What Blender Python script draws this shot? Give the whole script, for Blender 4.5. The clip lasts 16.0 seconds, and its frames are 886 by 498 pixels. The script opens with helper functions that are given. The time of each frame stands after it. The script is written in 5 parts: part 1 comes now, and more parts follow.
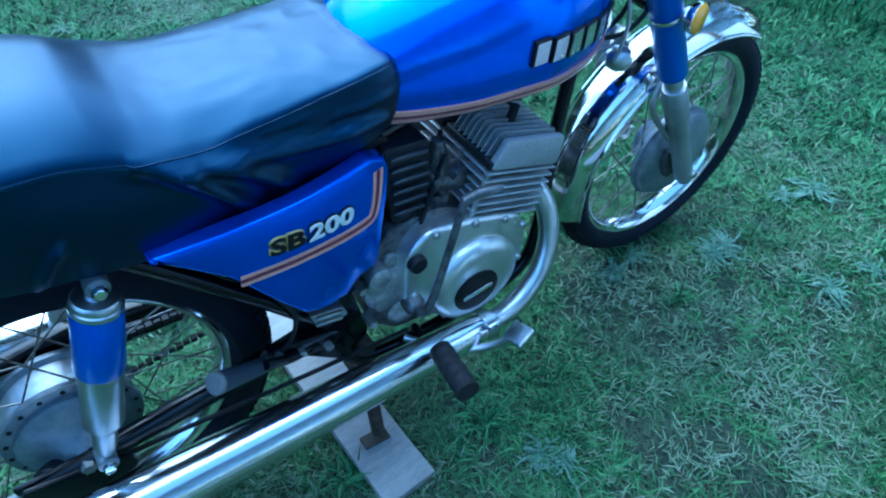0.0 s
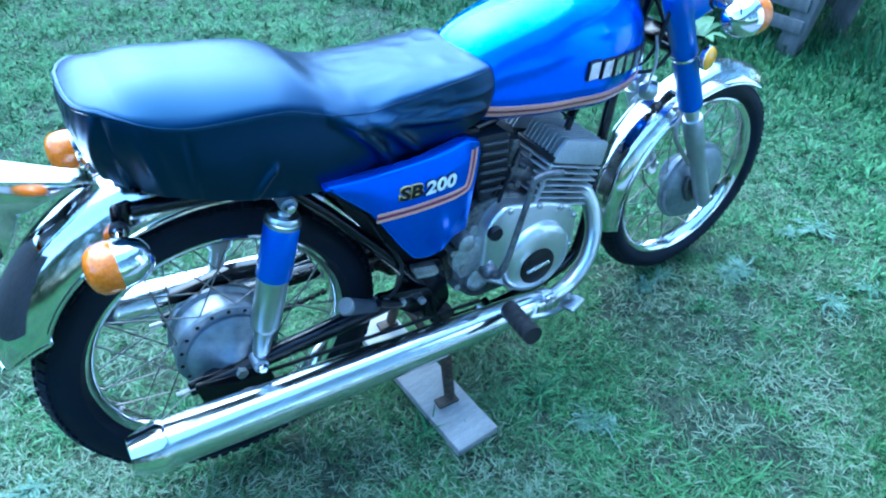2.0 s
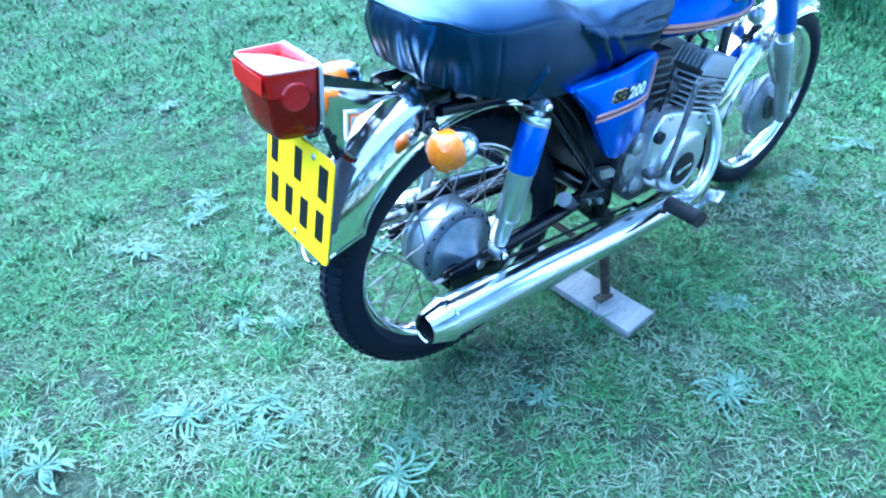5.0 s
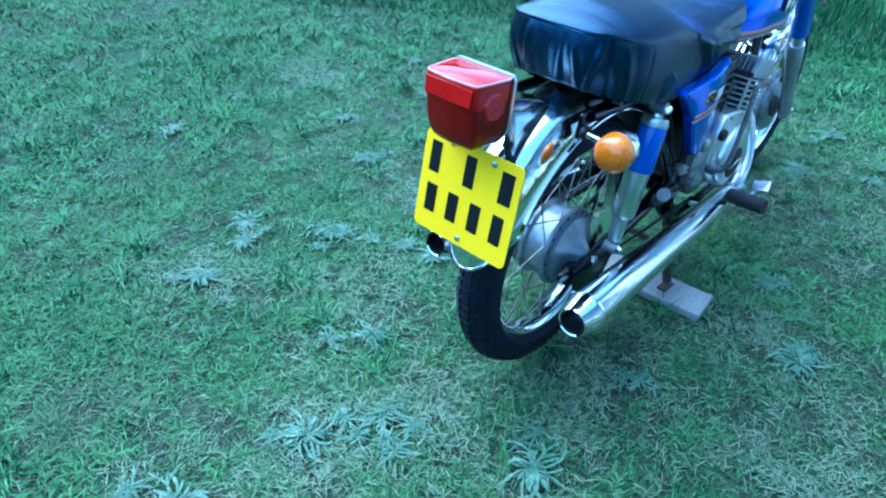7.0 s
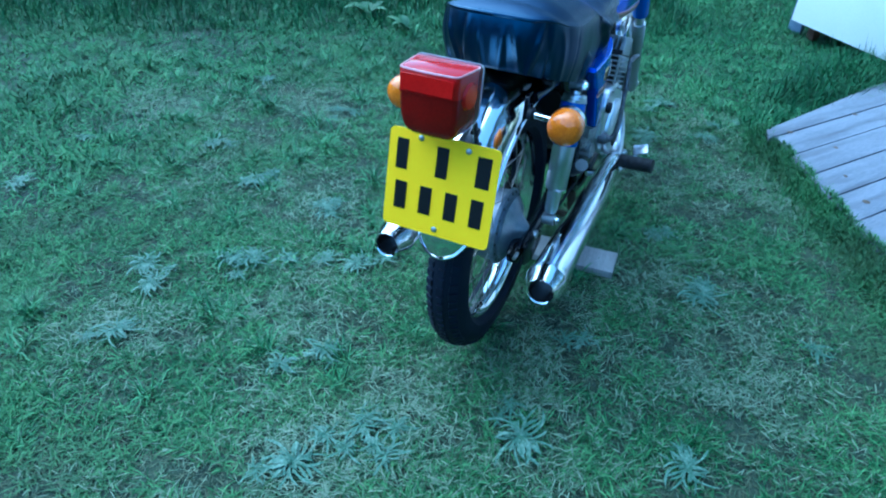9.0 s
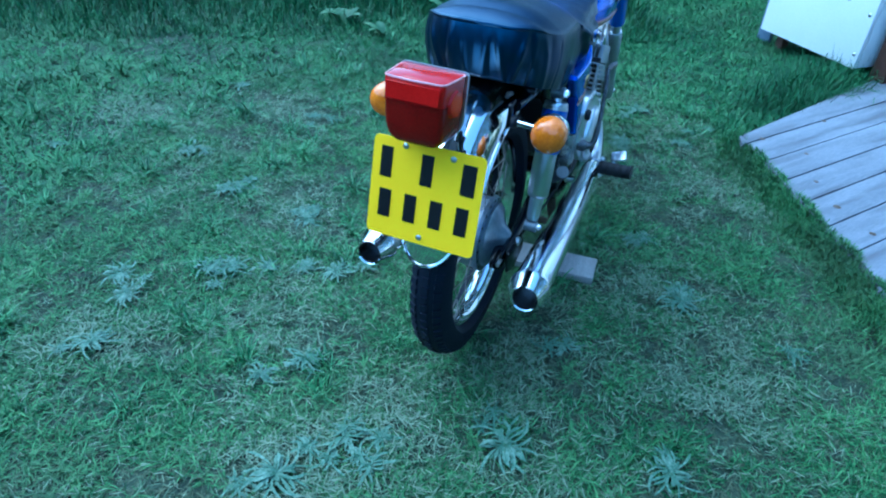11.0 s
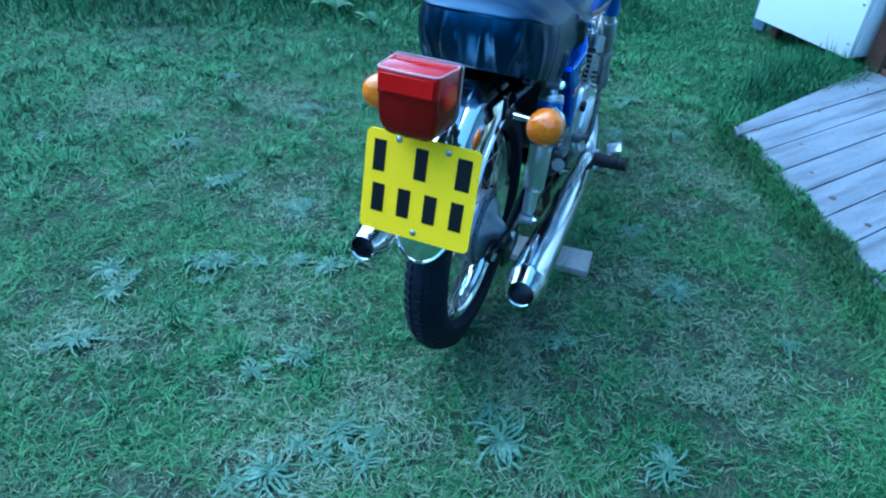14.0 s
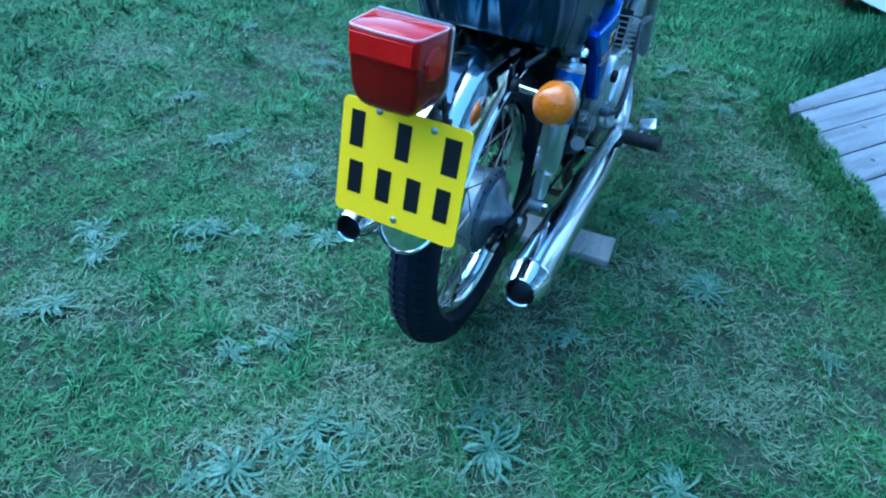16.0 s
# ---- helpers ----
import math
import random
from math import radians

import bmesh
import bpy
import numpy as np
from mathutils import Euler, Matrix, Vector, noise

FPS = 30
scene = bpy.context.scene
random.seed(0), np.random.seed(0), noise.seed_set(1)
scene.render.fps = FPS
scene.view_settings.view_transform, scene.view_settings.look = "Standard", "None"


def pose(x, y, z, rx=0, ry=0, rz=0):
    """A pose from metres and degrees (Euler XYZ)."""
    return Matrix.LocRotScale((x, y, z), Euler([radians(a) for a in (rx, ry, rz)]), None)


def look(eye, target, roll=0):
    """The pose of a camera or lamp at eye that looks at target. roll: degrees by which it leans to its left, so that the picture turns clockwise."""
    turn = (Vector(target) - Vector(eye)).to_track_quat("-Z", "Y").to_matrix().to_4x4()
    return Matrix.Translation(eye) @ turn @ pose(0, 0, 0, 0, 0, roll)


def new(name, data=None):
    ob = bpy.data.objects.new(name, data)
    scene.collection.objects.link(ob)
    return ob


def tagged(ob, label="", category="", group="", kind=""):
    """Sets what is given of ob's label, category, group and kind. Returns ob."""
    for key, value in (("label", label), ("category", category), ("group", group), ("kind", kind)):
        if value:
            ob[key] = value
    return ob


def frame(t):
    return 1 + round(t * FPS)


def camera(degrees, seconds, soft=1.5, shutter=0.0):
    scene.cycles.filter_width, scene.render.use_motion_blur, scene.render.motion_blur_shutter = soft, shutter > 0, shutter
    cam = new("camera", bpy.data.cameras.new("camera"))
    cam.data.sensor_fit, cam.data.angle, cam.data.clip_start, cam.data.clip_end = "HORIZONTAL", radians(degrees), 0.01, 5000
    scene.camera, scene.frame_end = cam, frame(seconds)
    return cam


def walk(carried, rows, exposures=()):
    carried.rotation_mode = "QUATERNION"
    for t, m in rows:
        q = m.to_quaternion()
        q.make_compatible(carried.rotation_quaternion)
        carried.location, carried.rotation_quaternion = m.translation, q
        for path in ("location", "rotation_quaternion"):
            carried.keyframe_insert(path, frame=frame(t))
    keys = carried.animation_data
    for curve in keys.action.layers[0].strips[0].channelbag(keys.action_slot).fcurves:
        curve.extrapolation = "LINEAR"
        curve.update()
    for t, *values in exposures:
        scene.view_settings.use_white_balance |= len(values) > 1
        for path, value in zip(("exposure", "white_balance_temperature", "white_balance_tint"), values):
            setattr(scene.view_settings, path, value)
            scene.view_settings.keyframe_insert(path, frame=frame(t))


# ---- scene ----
cam = camera(66.3, 16.0, soft=2.1)
PATH = [
    (0, (0.21, -0.731, 1.269), (0.964, 0.38, -0.214), 0.3),
    (0.5, (0.138, -0.78, 1.287), (0.94, 0.379, -0.132), 0.4),
    (1, (0.031, -0.838, 1.299), (0.889, 0.412, -0.006), -1.5),
    (1.5, (-0.048, -0.913, 1.304), (0.812, 0.348, 0.011), -0.3),
    (2, (-0.091, -0.995, 1.306), (0.729, 0.323, 0.045), 0.2),
    (2.5, (-0.157, -1.057, 1.321), (0.546, 0.34, 0.074), -0.6),
    (3, (-0.249, -1.046, 1.318), (0.428, 0.354, 0.061), -1.9),
    (3.5, (-0.407, -0.987, 1.307), (0.392, 0.365, 0.068), -3.4),
    (4, (-0.532, -0.931, 1.309), (0.358, 0.358, 0.064), -2.0),
    (4.5, (-0.598, -0.922, 1.296), (0.334, 0.318, 0.034), -0.2),
    (5, (-0.711, -0.934, 1.295), (0.243, 0.29, 0.032), -1.0),
    (5.2, (-0.762, -0.937, 1.297), (0.206, 0.28, 0.04), -1.5),
    (7.3, (-1.128, -0.573, 1.316), (0.104, 0.406, 0.082), 0.8),
    (7.5, (-1.143, -0.518, 1.313), (0.152, 0.371, 0.075), -1.3),
    (8, (-1.202, -0.459, 1.314), (0.201, 0.307, 0.113), 0.8),
    (8.5, (-1.26, -0.475, 1.3), (0.155, 0.246, 0.085), 2.1),
    (9, (-1.308, -0.445, 1.298), (0.171, 0.193, 0.112), 2.4),
    (9.5, (-1.326, -0.433, 1.303), (0.187, 0.15, 0.132), 3.3),
    (12, (-1.297, -0.418, 1.294), (0.222, 0.15, 0.123), 3.6),
    (12.5, (-1.295, -0.417, 1.293), (0.223, 0.144, 0.119), 3.6),
    (13, (-1.294, -0.415, 1.29), (0.225, 0.14, 0.113), 3.8),
    (13.5, (-1.292, -0.413, 1.29), (0.222, 0.139, 0.105), 3.6),
    (14, (-1.288, -0.41, 1.291), (0.224, 0.135, 0.1), 3.8),
    (14.5, (-1.287, -0.408, 1.29), (0.222, 0.141, 0.097), 3.7),
    (15, (-1.264, -0.409, 1.295), (0.253, 0.132, 0.108), 3.7),
    (15.5, (-1.179, -0.441, 1.249), (0.25, 0.196, 0.003), 4.2),
    (16, (-1.091, -0.429, 1.236), (0.307, 0.184, -0.056), 4.5),
]
EXPOSURES = [
    (0.0, 2.17, 4460, -11), (1.0, 2.36, 4560, -10), (2.0, 3.00, 4620, -7), (2.8, 3.68, 4620, -4), (3.5, 4.02, 4630, -2), (4.5, 3.64, 4630, -2), (5.2, 3.38, 4630, -3),
    (7.3, 2.46, 4540, -13), (8.0, 2.14, 4510, -13), (9.0, 2.06, 4450, -13), (12.0, 2.06, 4420, -13), (16.0, 2.12, 4320, -13),
]
walk(cam, [(t, look(eye, target, roll)) for t, eye, target, roll in PATH], EXPOSURES)

# ---- world, light, exposure ----
world = bpy.data.worlds.new("evening_sky")
scene.world = world
world.use_nodes = True
wn = world.node_tree
sky = wn.nodes.new("ShaderNodeTexSky")
sky.sky_type = "NISHITA"
sky.sun_disc = False
sky.sun_elevation, sky.sun_rotation = radians(52), radians(5)
sky.air_density, sky.dust_density, sky.ozone_density = 1.0, 1.0, 2.0
wn.links.new(sky.outputs["Color"], wn.nodes["Background"].inputs["Color"])
wn.nodes["Background"].inputs["Strength"].default_value = 0.15
sun = new("sun", bpy.data.lights.new("sun", "SUN"))
sun.data.energy, sun.data.angle, sun.data.color = 0.95, radians(75), (0.90, 0.96, 1.0)
sun.matrix_world = look((0.15, 2.3, 4.7), (0, 0, 0))


# ---- materials ----
def material(name, c1, c2=None, rough=0.5, metal=0.0, scale=8.0, fine=90.0, bump=0.0, coat=0.0, rough2=None,
             trans=0.0, island=0.0, spec=0.5, stretch=(1, 1, 1), span=(0.36, 0.64),
             patch=None, patch_scale=3.0, patch_span=(0.5, 0.68)):
    """A surface with colour that wanders at two scales, uneven gloss and fine relief."""
    m = bpy.data.materials.new(name)
    m.use_nodes = True
    n, l = m.node_tree.nodes, m.node_tree.links
    b = n["Principled BSDF"]
    c2 = c2 or c1
    co = n.new("ShaderNodeTexCoord")
    mp = n.new("ShaderNodeMapping")
    mp.inputs["Scale"].default_value = stretch
    l.new(co.outputs["Object"], mp.inputs["Vector"])
    big, small = n.new("ShaderNodeTexNoise"), n.new("ShaderNodeTexNoise")
    for t, s, d in ((big, scale, 4), (small, fine, 6)):
        t.inputs["Scale"].default_value, t.inputs["Detail"].default_value = s, d
        l.new(mp.outputs["Vector"], t.inputs["Vector"])
    mid = n.new("ShaderNodeMath")
    mid.operation = "MULTIPLY_ADD"
    mid.inputs[1].default_value, mid.inputs[2].default_value = 0.5, 0.0
    add = n.new("ShaderNodeMath")
    add.operation = "MULTIPLY_ADD"
    add.inputs[1].default_value = 0.5
    l.new(small.outputs["Fac"], mid.inputs[0])
    l.new(big.outputs["Fac"], add.inputs[0])
    l.new(mid.outputs[0], add.inputs[2])
    ramp = n.new("ShaderNodeValToRGB")
    ramp.color_ramp.elements[0].position, ramp.color_ramp.elements[1].position = span
    ramp.color_ramp.elements[0].color, ramp.color_ramp.elements[1].color = (*c1, 1), (*c2, 1)
    fac = add
    if island:
        geo = n.new("ShaderNodeNewGeometry")
        mix = n.new("ShaderNodeMath")
        mix.operation = "MULTIPLY_ADD"
        mix.inputs[1].default_value = island
        l.new(geo.outputs["Random Per Island"], mix.inputs[0])
        off = n.new("ShaderNodeMath")
        off.operation = "ADD"
        off.inputs[1].default_value = -0.5 * island
        l.new(add.outputs[0], off.inputs[0])
        l.new(off.outputs[0], mix.inputs[2])
        fac = mix
    l.new(fac.outputs[0], ramp.inputs["Fac"])
    colour = ramp.outputs["Color"]
    if patch:
        third = n.new("ShaderNodeTexNoise")
        third.inputs["Scale"].default_value, third.inputs["Detail"].default_value = patch_scale, 5
        l.new(mp.outputs["Vector"], third.inputs["Vector"])
        amount = n.new("ShaderNodeMapRange")
        amount.inputs["From Min"].default_value, amount.inputs["From Max"].default_value = patch_span
        amount.inputs["To Max"].default_value = 0.8
        l.new(third.outputs["Fac"], amount.inputs["Value"])
        blend = n.new("ShaderNodeMix")
        blend.data_type = "RGBA"
        l.new(amount.outputs["Result"], blend.inputs["Factor"])
        l.new(colour, blend.inputs["A"])
        blend.inputs["B"].default_value = (*patch, 1)
        colour = blend.outputs["Result"]
    l.new(colour, b.inputs["Base Color"])
    b.inputs["Metallic"].default_value = metal
    b.inputs["Coat Weight"].default_value, b.inputs["Coat Roughness"].default_value = coat, 0.04
    b.inputs["Transmission Weight"].default_value = trans
    b.inputs["Specular IOR Level"].default_value = spec
    rr = n.new("ShaderNodeMapRange")
    rr.inputs["From Min"].default_value, rr.inputs["From Max"].default_value = 0.3, 0.7
    rr.inputs["To Min"].default_value, rr.inputs["To Max"].default_value = rough, rough if rough2 is None else rough2
    l.new(add.outputs[0], rr.inputs["Value"])
    l.new(rr.outputs["Result"], b.inputs["Roughness"])
    if bump:
        bm = n.new("ShaderNodeBump")
        bm.inputs["Strength"].default_value, bm.inputs["Distance"].default_value = 1.0, bump
        l.new(small.outputs["Fac"], bm.inputs["Height"])
        l.new(bm.outputs["Normal"], b.inputs["Normal"])
    return m


M_BLUE = material("blue_metallic_paint", (0.003, 0.082, 0.66), (0.005, 0.105, 0.78), 0.20, 0.62, 3, 60, 0.0, 0.42, 0.24)
M_BLUE_PLAIN = material("blue_paint", (0.005, 0.06, 0.42), (0.007, 0.075, 0.48), 0.3, 0.0, 5, 200, 0.0, 0.6, 0.4)
M_VINYL = material("black_vinyl", (0.0006, 0.0010, 0.007), (0.0010, 0.0016, 0.011), 0.30, 0, 6, 90, 0.0, 0, 0.40, spec=0.85)
M_VINYL.node_tree.nodes["Principled BSDF"].inputs["Specular Tint"].default_value = (0.24, 0.54, 1.0, 1)
M_RUBBER = material("tyre_rubber", (0.0018, 0.0035, 0.011), (0.006, 0.009, 0.020), 0.55, 0, 9, 250, 0.0004, 0, 0.8, spec=0.25)
# grey-black of the rubber, also the painted shade between the engine's fins
M_GRIP_AND_GAP = material("rubber_and_fin_gap_shade", (0.005, 0.005, 0.007), (0.018, 0.018, 0.02), 0.55, 0, 20, 300, 0.0003, 0, 0.75, spec=0.4)
M_PEG = material("worn_grey_rubber", (0.12, 0.12, 0.125), (0.2, 0.2, 0.205), 0.6, 0, 20, 300, 0.0003, 0, 0.8)
M_LIT_RIB = material("black_plastic_lit", (0.022, 0.024, 0.03), (0.05, 0.053, 0.06), 0.32, 0, 20, 300, 0.0, 0, 0.45)
M_BACKING = material("dark_grey_backing", (0.02, 0.028, 0.045), (0.035, 0.045, 0.065), 0.5, 0, 9, 90, 0.0, 0, 0.6)
M_PLATE_BACK = material("grey_plate_back", (0.06, 0.07, 0.09), (0.10, 0.11, 0.13), 0.5, 0, 9, 90, 0.0, 0, 0.6)
M_CHROME = material("chrome", (0.74, 0.75, 0.77), (0.80, 0.80, 0.81), 0.06, 1.0, 8, 30, 0.0, 0, 0.13)
M_SILENCER = material("silencer_chrome", (0.70, 0.71, 0.75), (0.78, 0.79, 0.82), 0.13, 1.0, 5, 14, 0.0, 0, 0.19)
M_DULL = material("dulled_chrome", (0.50, 0.52, 0.56), (0.60, 0.62, 0.66), 0.26, 1.0, 8, 20, 0.0, 0, 0.36)
M_ALU = material("cast_aluminium", (0.60, 0.61, 0.62), (0.72, 0.73, 0.74), 0.26, 0.9, 8, 60, 0.0, 0, 0.38)
M_HUB = material("dull_hub_alloy", (0.17, 0.19, 0.225), (0.31, 0.335, 0.375), 0.32, 0.65, 10, 60, 0.0, 0, 0.45)
M_FORK = material("fork_alloy", (0.34, 0.36, 0.39), (0.44, 0.46, 0.49), 0.36, 0.7, 8, 60, 0.0, 0, 0.46)
M_STAINED = material("stained_aluminium", (0.22, 0.225, 0.23), (0.52, 0.53, 0.54), 0.34, 0.8, 16, 90, 0.0002, 0, 0.52)
M_ALU_DARK = material("grimy_aluminium", (0.05, 0.05, 0.055), (0.24, 0.24, 0.25), 0.36, 0.75, 30, 120, 0.0003, 0, 0.55, span=(0.3, 0.7))
M_FIN = material("sooty_fin_aluminium", (0.30, 0.305, 0.31), (0.44, 0.445, 0.45), 0.5, 0.35, 14, 240, 0.0001, 0, 0.65)
M_BLACK = material("black_frame_enamel", (0.001, 0.0014, 0.004), (0.003, 0.0035, 0.007), 0.14, 0, 14, 150, 0.0, 0.0, 0.26, spec=0.38)
M_PLASTIC = material("black_plastic", (0.002, 0.003, 0.006), (0.006, 0.008, 0.014), 0.45, 0, 14, 300, 0.0003, 0, 0.65, spec=0.35)
M_STEEL = material("zinc_steel", (0.3, 0.3, 0.29), (0.5, 0.5, 0.48), 0.3, 0.9, 30, 200, 0.0, 0, 0.5)
M_SPOKE = material("tarnished_spoke", (0.10, 0.09, 0.085), (0.30, 0.28, 0.26), 0.35, 0.75, 20, 90, 0.0, 0, 0.55)
M_RUST = material("rusty_steel", (0.035, 0.024, 0.018), (0.11, 0.085, 0.065), 0.7, 0.3, 25, 200, 0.0004, 0, 0.85)
M_AMBER = material("amber_lens", (0.50, 0.105, 0.003), (0.70, 0.20, 0.007), 0.10, 0, 26, 200, 0.0008, 0.5, 0.18)
M_YELLOW_REF = material("yellow_reflector", (0.8, 0.36, 0.004), (0.85, 0.42, 0.008), 0.2, 0, 6, 300, 0.0004, 0.5, 0.3)
M_RED = material("red_lens", (0.30, 0.002, 0.003), (0.38, 0.003, 0.004), 0.10, 0, 6, 200, 0.0001, 0.0, 0.18, spec=0.35)
M_RED_DEEP = material("deep_red_lens", (0.11, 0.0012, 0.0018), (0.18, 0.0018, 0.0025), 0.14, 0, 14, 200, 0.0001, 0.0, 0.22, spec=0.25)
M_RED_PALE = material("frosted_red_lens", (0.50, 0.22, 0.22), (0.7, 0.42, 0.42), 0.3, 0, 10, 200, 0.0002, 0.0, 0.4, spec=0.5)
M_RED_BRIGHT = material("bright_red_lens", (0.38, 0.003, 0.004), (0.50, 0.006, 0.006), 0.12, 0, 9, 200, 0.0002, 0.0, 0.2, spec=0.2)
M_PLATE = material("yellow_plate", (1.0, 0.60, 0.001), (1.0, 0.64, 0.002), 0.45, 0, 5, 150, 0.0, 0.0, 0.55, spec=0.15)
M_INK = material("black_lettering", (0.004, 0.004, 0.005), (0.008, 0.008, 0.009), 0.5, 0, 5, 150, spec=0.25)
M_GOLD = material("gold_edging", (0.5, 0.36, 0.12), (0.6, 0.45, 0.18), 0.3, 0.8, 5, 150)
M_SILVER = material("silver_emblem", (0.62, 0.62, 0.6), (0.75, 0.75, 0.73), 0.18, 0.9, 20, 150, 0, 0, 0.3)
M_WHITE_INK = material("white_lettering", (0.8, 0.8, 0.78), (0.85, 0.85, 0.83), 0.35, 0, 5, 150)
M_STRIPE = material("salmon_stripe", (0.70, 0.33, 0.25), (0.78, 0.40, 0.31), 0.35, 0, 6, 200, 0, 0.3)
M_STRIPE_DARK = material("plum_stripe", (0.16, 0.02, 0.05), (0.20, 0.03, 0.07), 0.35, 0, 6, 200, 0, 0.3)
M_WOOD = material("weathered_plank", (0.216, 0.208, 0.2), (0.352, 0.336, 0.328), 0.75, 0, 6, 60, 0.0012, 0, 0.9, stretch=(1, 7, 1))
M_DECK = material("grey_deck_timber", (0.105, 0.114, 0.14), (0.185, 0.198, 0.235), 0.7, 0, 3, 40, 0.0012, 0, 0.9, stretch=(0.8, 7, 1),
                  patch=(0.062, 0.066, 0.082), patch_scale=2.6, patch_span=(0.50, 0.70))
M_BENCH = material("silvered_bench_timber", (0.072, 0.072, 0.076), (0.136, 0.136, 0.14), 0.8, 0, 5, 60, 0.001, 0, 0.9, stretch=(1, 6, 1))
M_WHITE = material("white_board_paint", (0.72, 0.73, 0.73), (0.79, 0.79, 0.78), 0.35, 0, 4, 120, 0.0002, 0, 0.5)
M_SHADED_SIDE = material("shaded_side_blue_grey", (0.10, 0.14, 0.22), (0.15, 0.19, 0.27), 0.5, 0, 5, 80, 0.0003, 0, 0.65)
M_BROWN = material("brown_stained_post", (0.06, 0.025, 0.015), (0.11, 0.05, 0.03), 0.6, 0, 10, 80, 0.0008, 0, 0.8)
M_SOIL = material("lawn_soil", (0.011, 0.022, 0.012), (0.044, 0.066, 0.038), 0.9, 0, 9, 70, 0.012, 0, 1.0, span=(0.42, 0.6))
M_THATCH = material("matted_thatch", (0.030, 0.048, 0.026), (0.095, 0.115, 0.065), 0.7, 0, 4, 24, 0, 0, 0.9, island=0.5, spec=0.2)
M_GRASS = material("lawn_blades", (0.0112, 0.0576, 0.0128), (0.108, 0.228, 0.08), 0.5, 0, 2.2, 26, 0, 0, 0.7, island=0.32, spec=0.25, span=(0.34, 0.68),
                   patch=(0.068, 0.108, 0.052), patch_scale=2.6, patch_span=(0.50, 0.72))
M_GRASS_FAR = material("far_lawn_blades", (0.014, 0.066, 0.017), (0.105, 0.228, 0.082), 0.5, 0, 1.6, 12, 0, 0, 0.7, island=0.3, spec=0.22, span=(0.34, 0.68),
                       patch=(0.082, 0.122, 0.064), patch_scale=1.8, patch_span=(0.52, 0.74))
M_TUSSOCK = material("tussock_blades", (0.010, 0.055, 0.014), (0.10, 0.235, 0.085), 0.4, 0, 5, 26, 0, 0, 0.6, island=0.4, spec=0.35)
M_STRAW = material("dry_blades", (0.075, 0.125, 0.065), (0.185, 0.23, 0.15), 0.6, 0, 3, 20, 0, 0, 0.8, island=0.5, spec=0.2)
# dark green of the rough grass, also the shade painted over the far lawn
M_TALL_AND_SHADE = material("rough_and_shaded_grass_blades", (0.009, 0.048, 0.014), (0.042, 0.125, 0.040), 0.45, 0, 1.5, 9, 0, 0, 0.65, island=0.4, spec=0.25)
M_WEED = material("weed_leaf", (0.060, 0.125, 0.075), (0.185, 0.265, 0.195), 0.45, 0, 30, 120, 0.0005, 0, 0.6, island=0.5, spec=0.35)
M_DOCK = material("dock_leaf", (0.04, 0.096, 0.04), (0.104, 0.176, 0.08), 0.5, 0, 10, 60, 0.0005, 0, 0.6, island=0.5, spec=0.3)
M_ADDED_HEDGE = material("added_hedge_leaf", (0.0096, 0.028, 0.008), (0.04, 0.072, 0.024), 0.55, 0, 3, 14, 0.02, 0, 0.8, island=0.5)
M_MIRROR_GLASS = material("lamp_glass", (0.7, 0.72, 0.72), (0.76, 0.78, 0.78), 0.08, 0, 8, 90, 0.0003, 0.5, 0.15)


# ---- mesh tools ----
def catmull(pts, k=8):
    """A smooth run of points through pts."""
    p = [Vector(a) for a in pts]
    p = [2 * p[0] - p[1]] + p + [2 * p[-1] - p[-2]]
    out = []
    for i in range(1, len(p) - 2):
        for j in range(k):
            t = j / k
            a, b, c, d = p[i - 1], p[i], p[i + 1], p[i + 2]
            out.append(0.5 * (2 * b + (c - a) * t + (2 * a - 5 * b + 4 * c - d) * t * t + (3 * b - 3 * c + d - a) * t ** 3))
    return out + [p[-2]]


def table(rows, x):
    """Value at x from (x, value) rows, on a smooth curve through them."""
    n = len(rows)
    if x <= rows[0][0]:
        return rows[0][1]
    if x >= rows[-1][0]:
        return rows[-1][1]

    def slope(i):
        if i == 0:
            return (rows[1][1] - rows[0][1]) / (rows[1][0] - rows[0][0])
        if i == n - 1:
            return (rows[-1][1] - rows[-2][1]) / (rows[-1][0] - rows[-2][0])
        a = (rows[i][1] - rows[i - 1][1]) / (rows[i][0] - rows[i - 1][0])
        b = (rows[i + 1][1] - rows[i][1]) / (rows[i + 1][0] - rows[i][0])
        return 0.0 if a * b <= 0 else 2 * a * b / (a + b)

    for i in range(n - 1):
        (a, u), (b, v) = rows[i], rows[i + 1]
        if x <= b:
            h = b - a
            t = (x - a) / h
            return (u * (1 + 2 * t) * (1 - t) ** 2 + v * t * t * (3 - 2 * t) + h * slope(i) * t * (1 - t) ** 2 + h * slope(i + 1) * t * t * (t - 1))


def rings(bm, loops, closed=True, caps=True):
    """Skin over loops of points, each with the same count."""
    vs = [[bm.verts.new(p) for p in lp] for lp in loops]
    n = len(vs[0])
    for a, b in zip(vs, vs[1:]):
        for i in range(n if closed else n - 1):
            j = (i + 1) % n
            bm.faces.new((a[i], a[j], b[j], b[i]))
    if caps and closed:
        bm.faces.new(vs[0][::-1])
        bm.faces.new(vs[-1])
    return vs


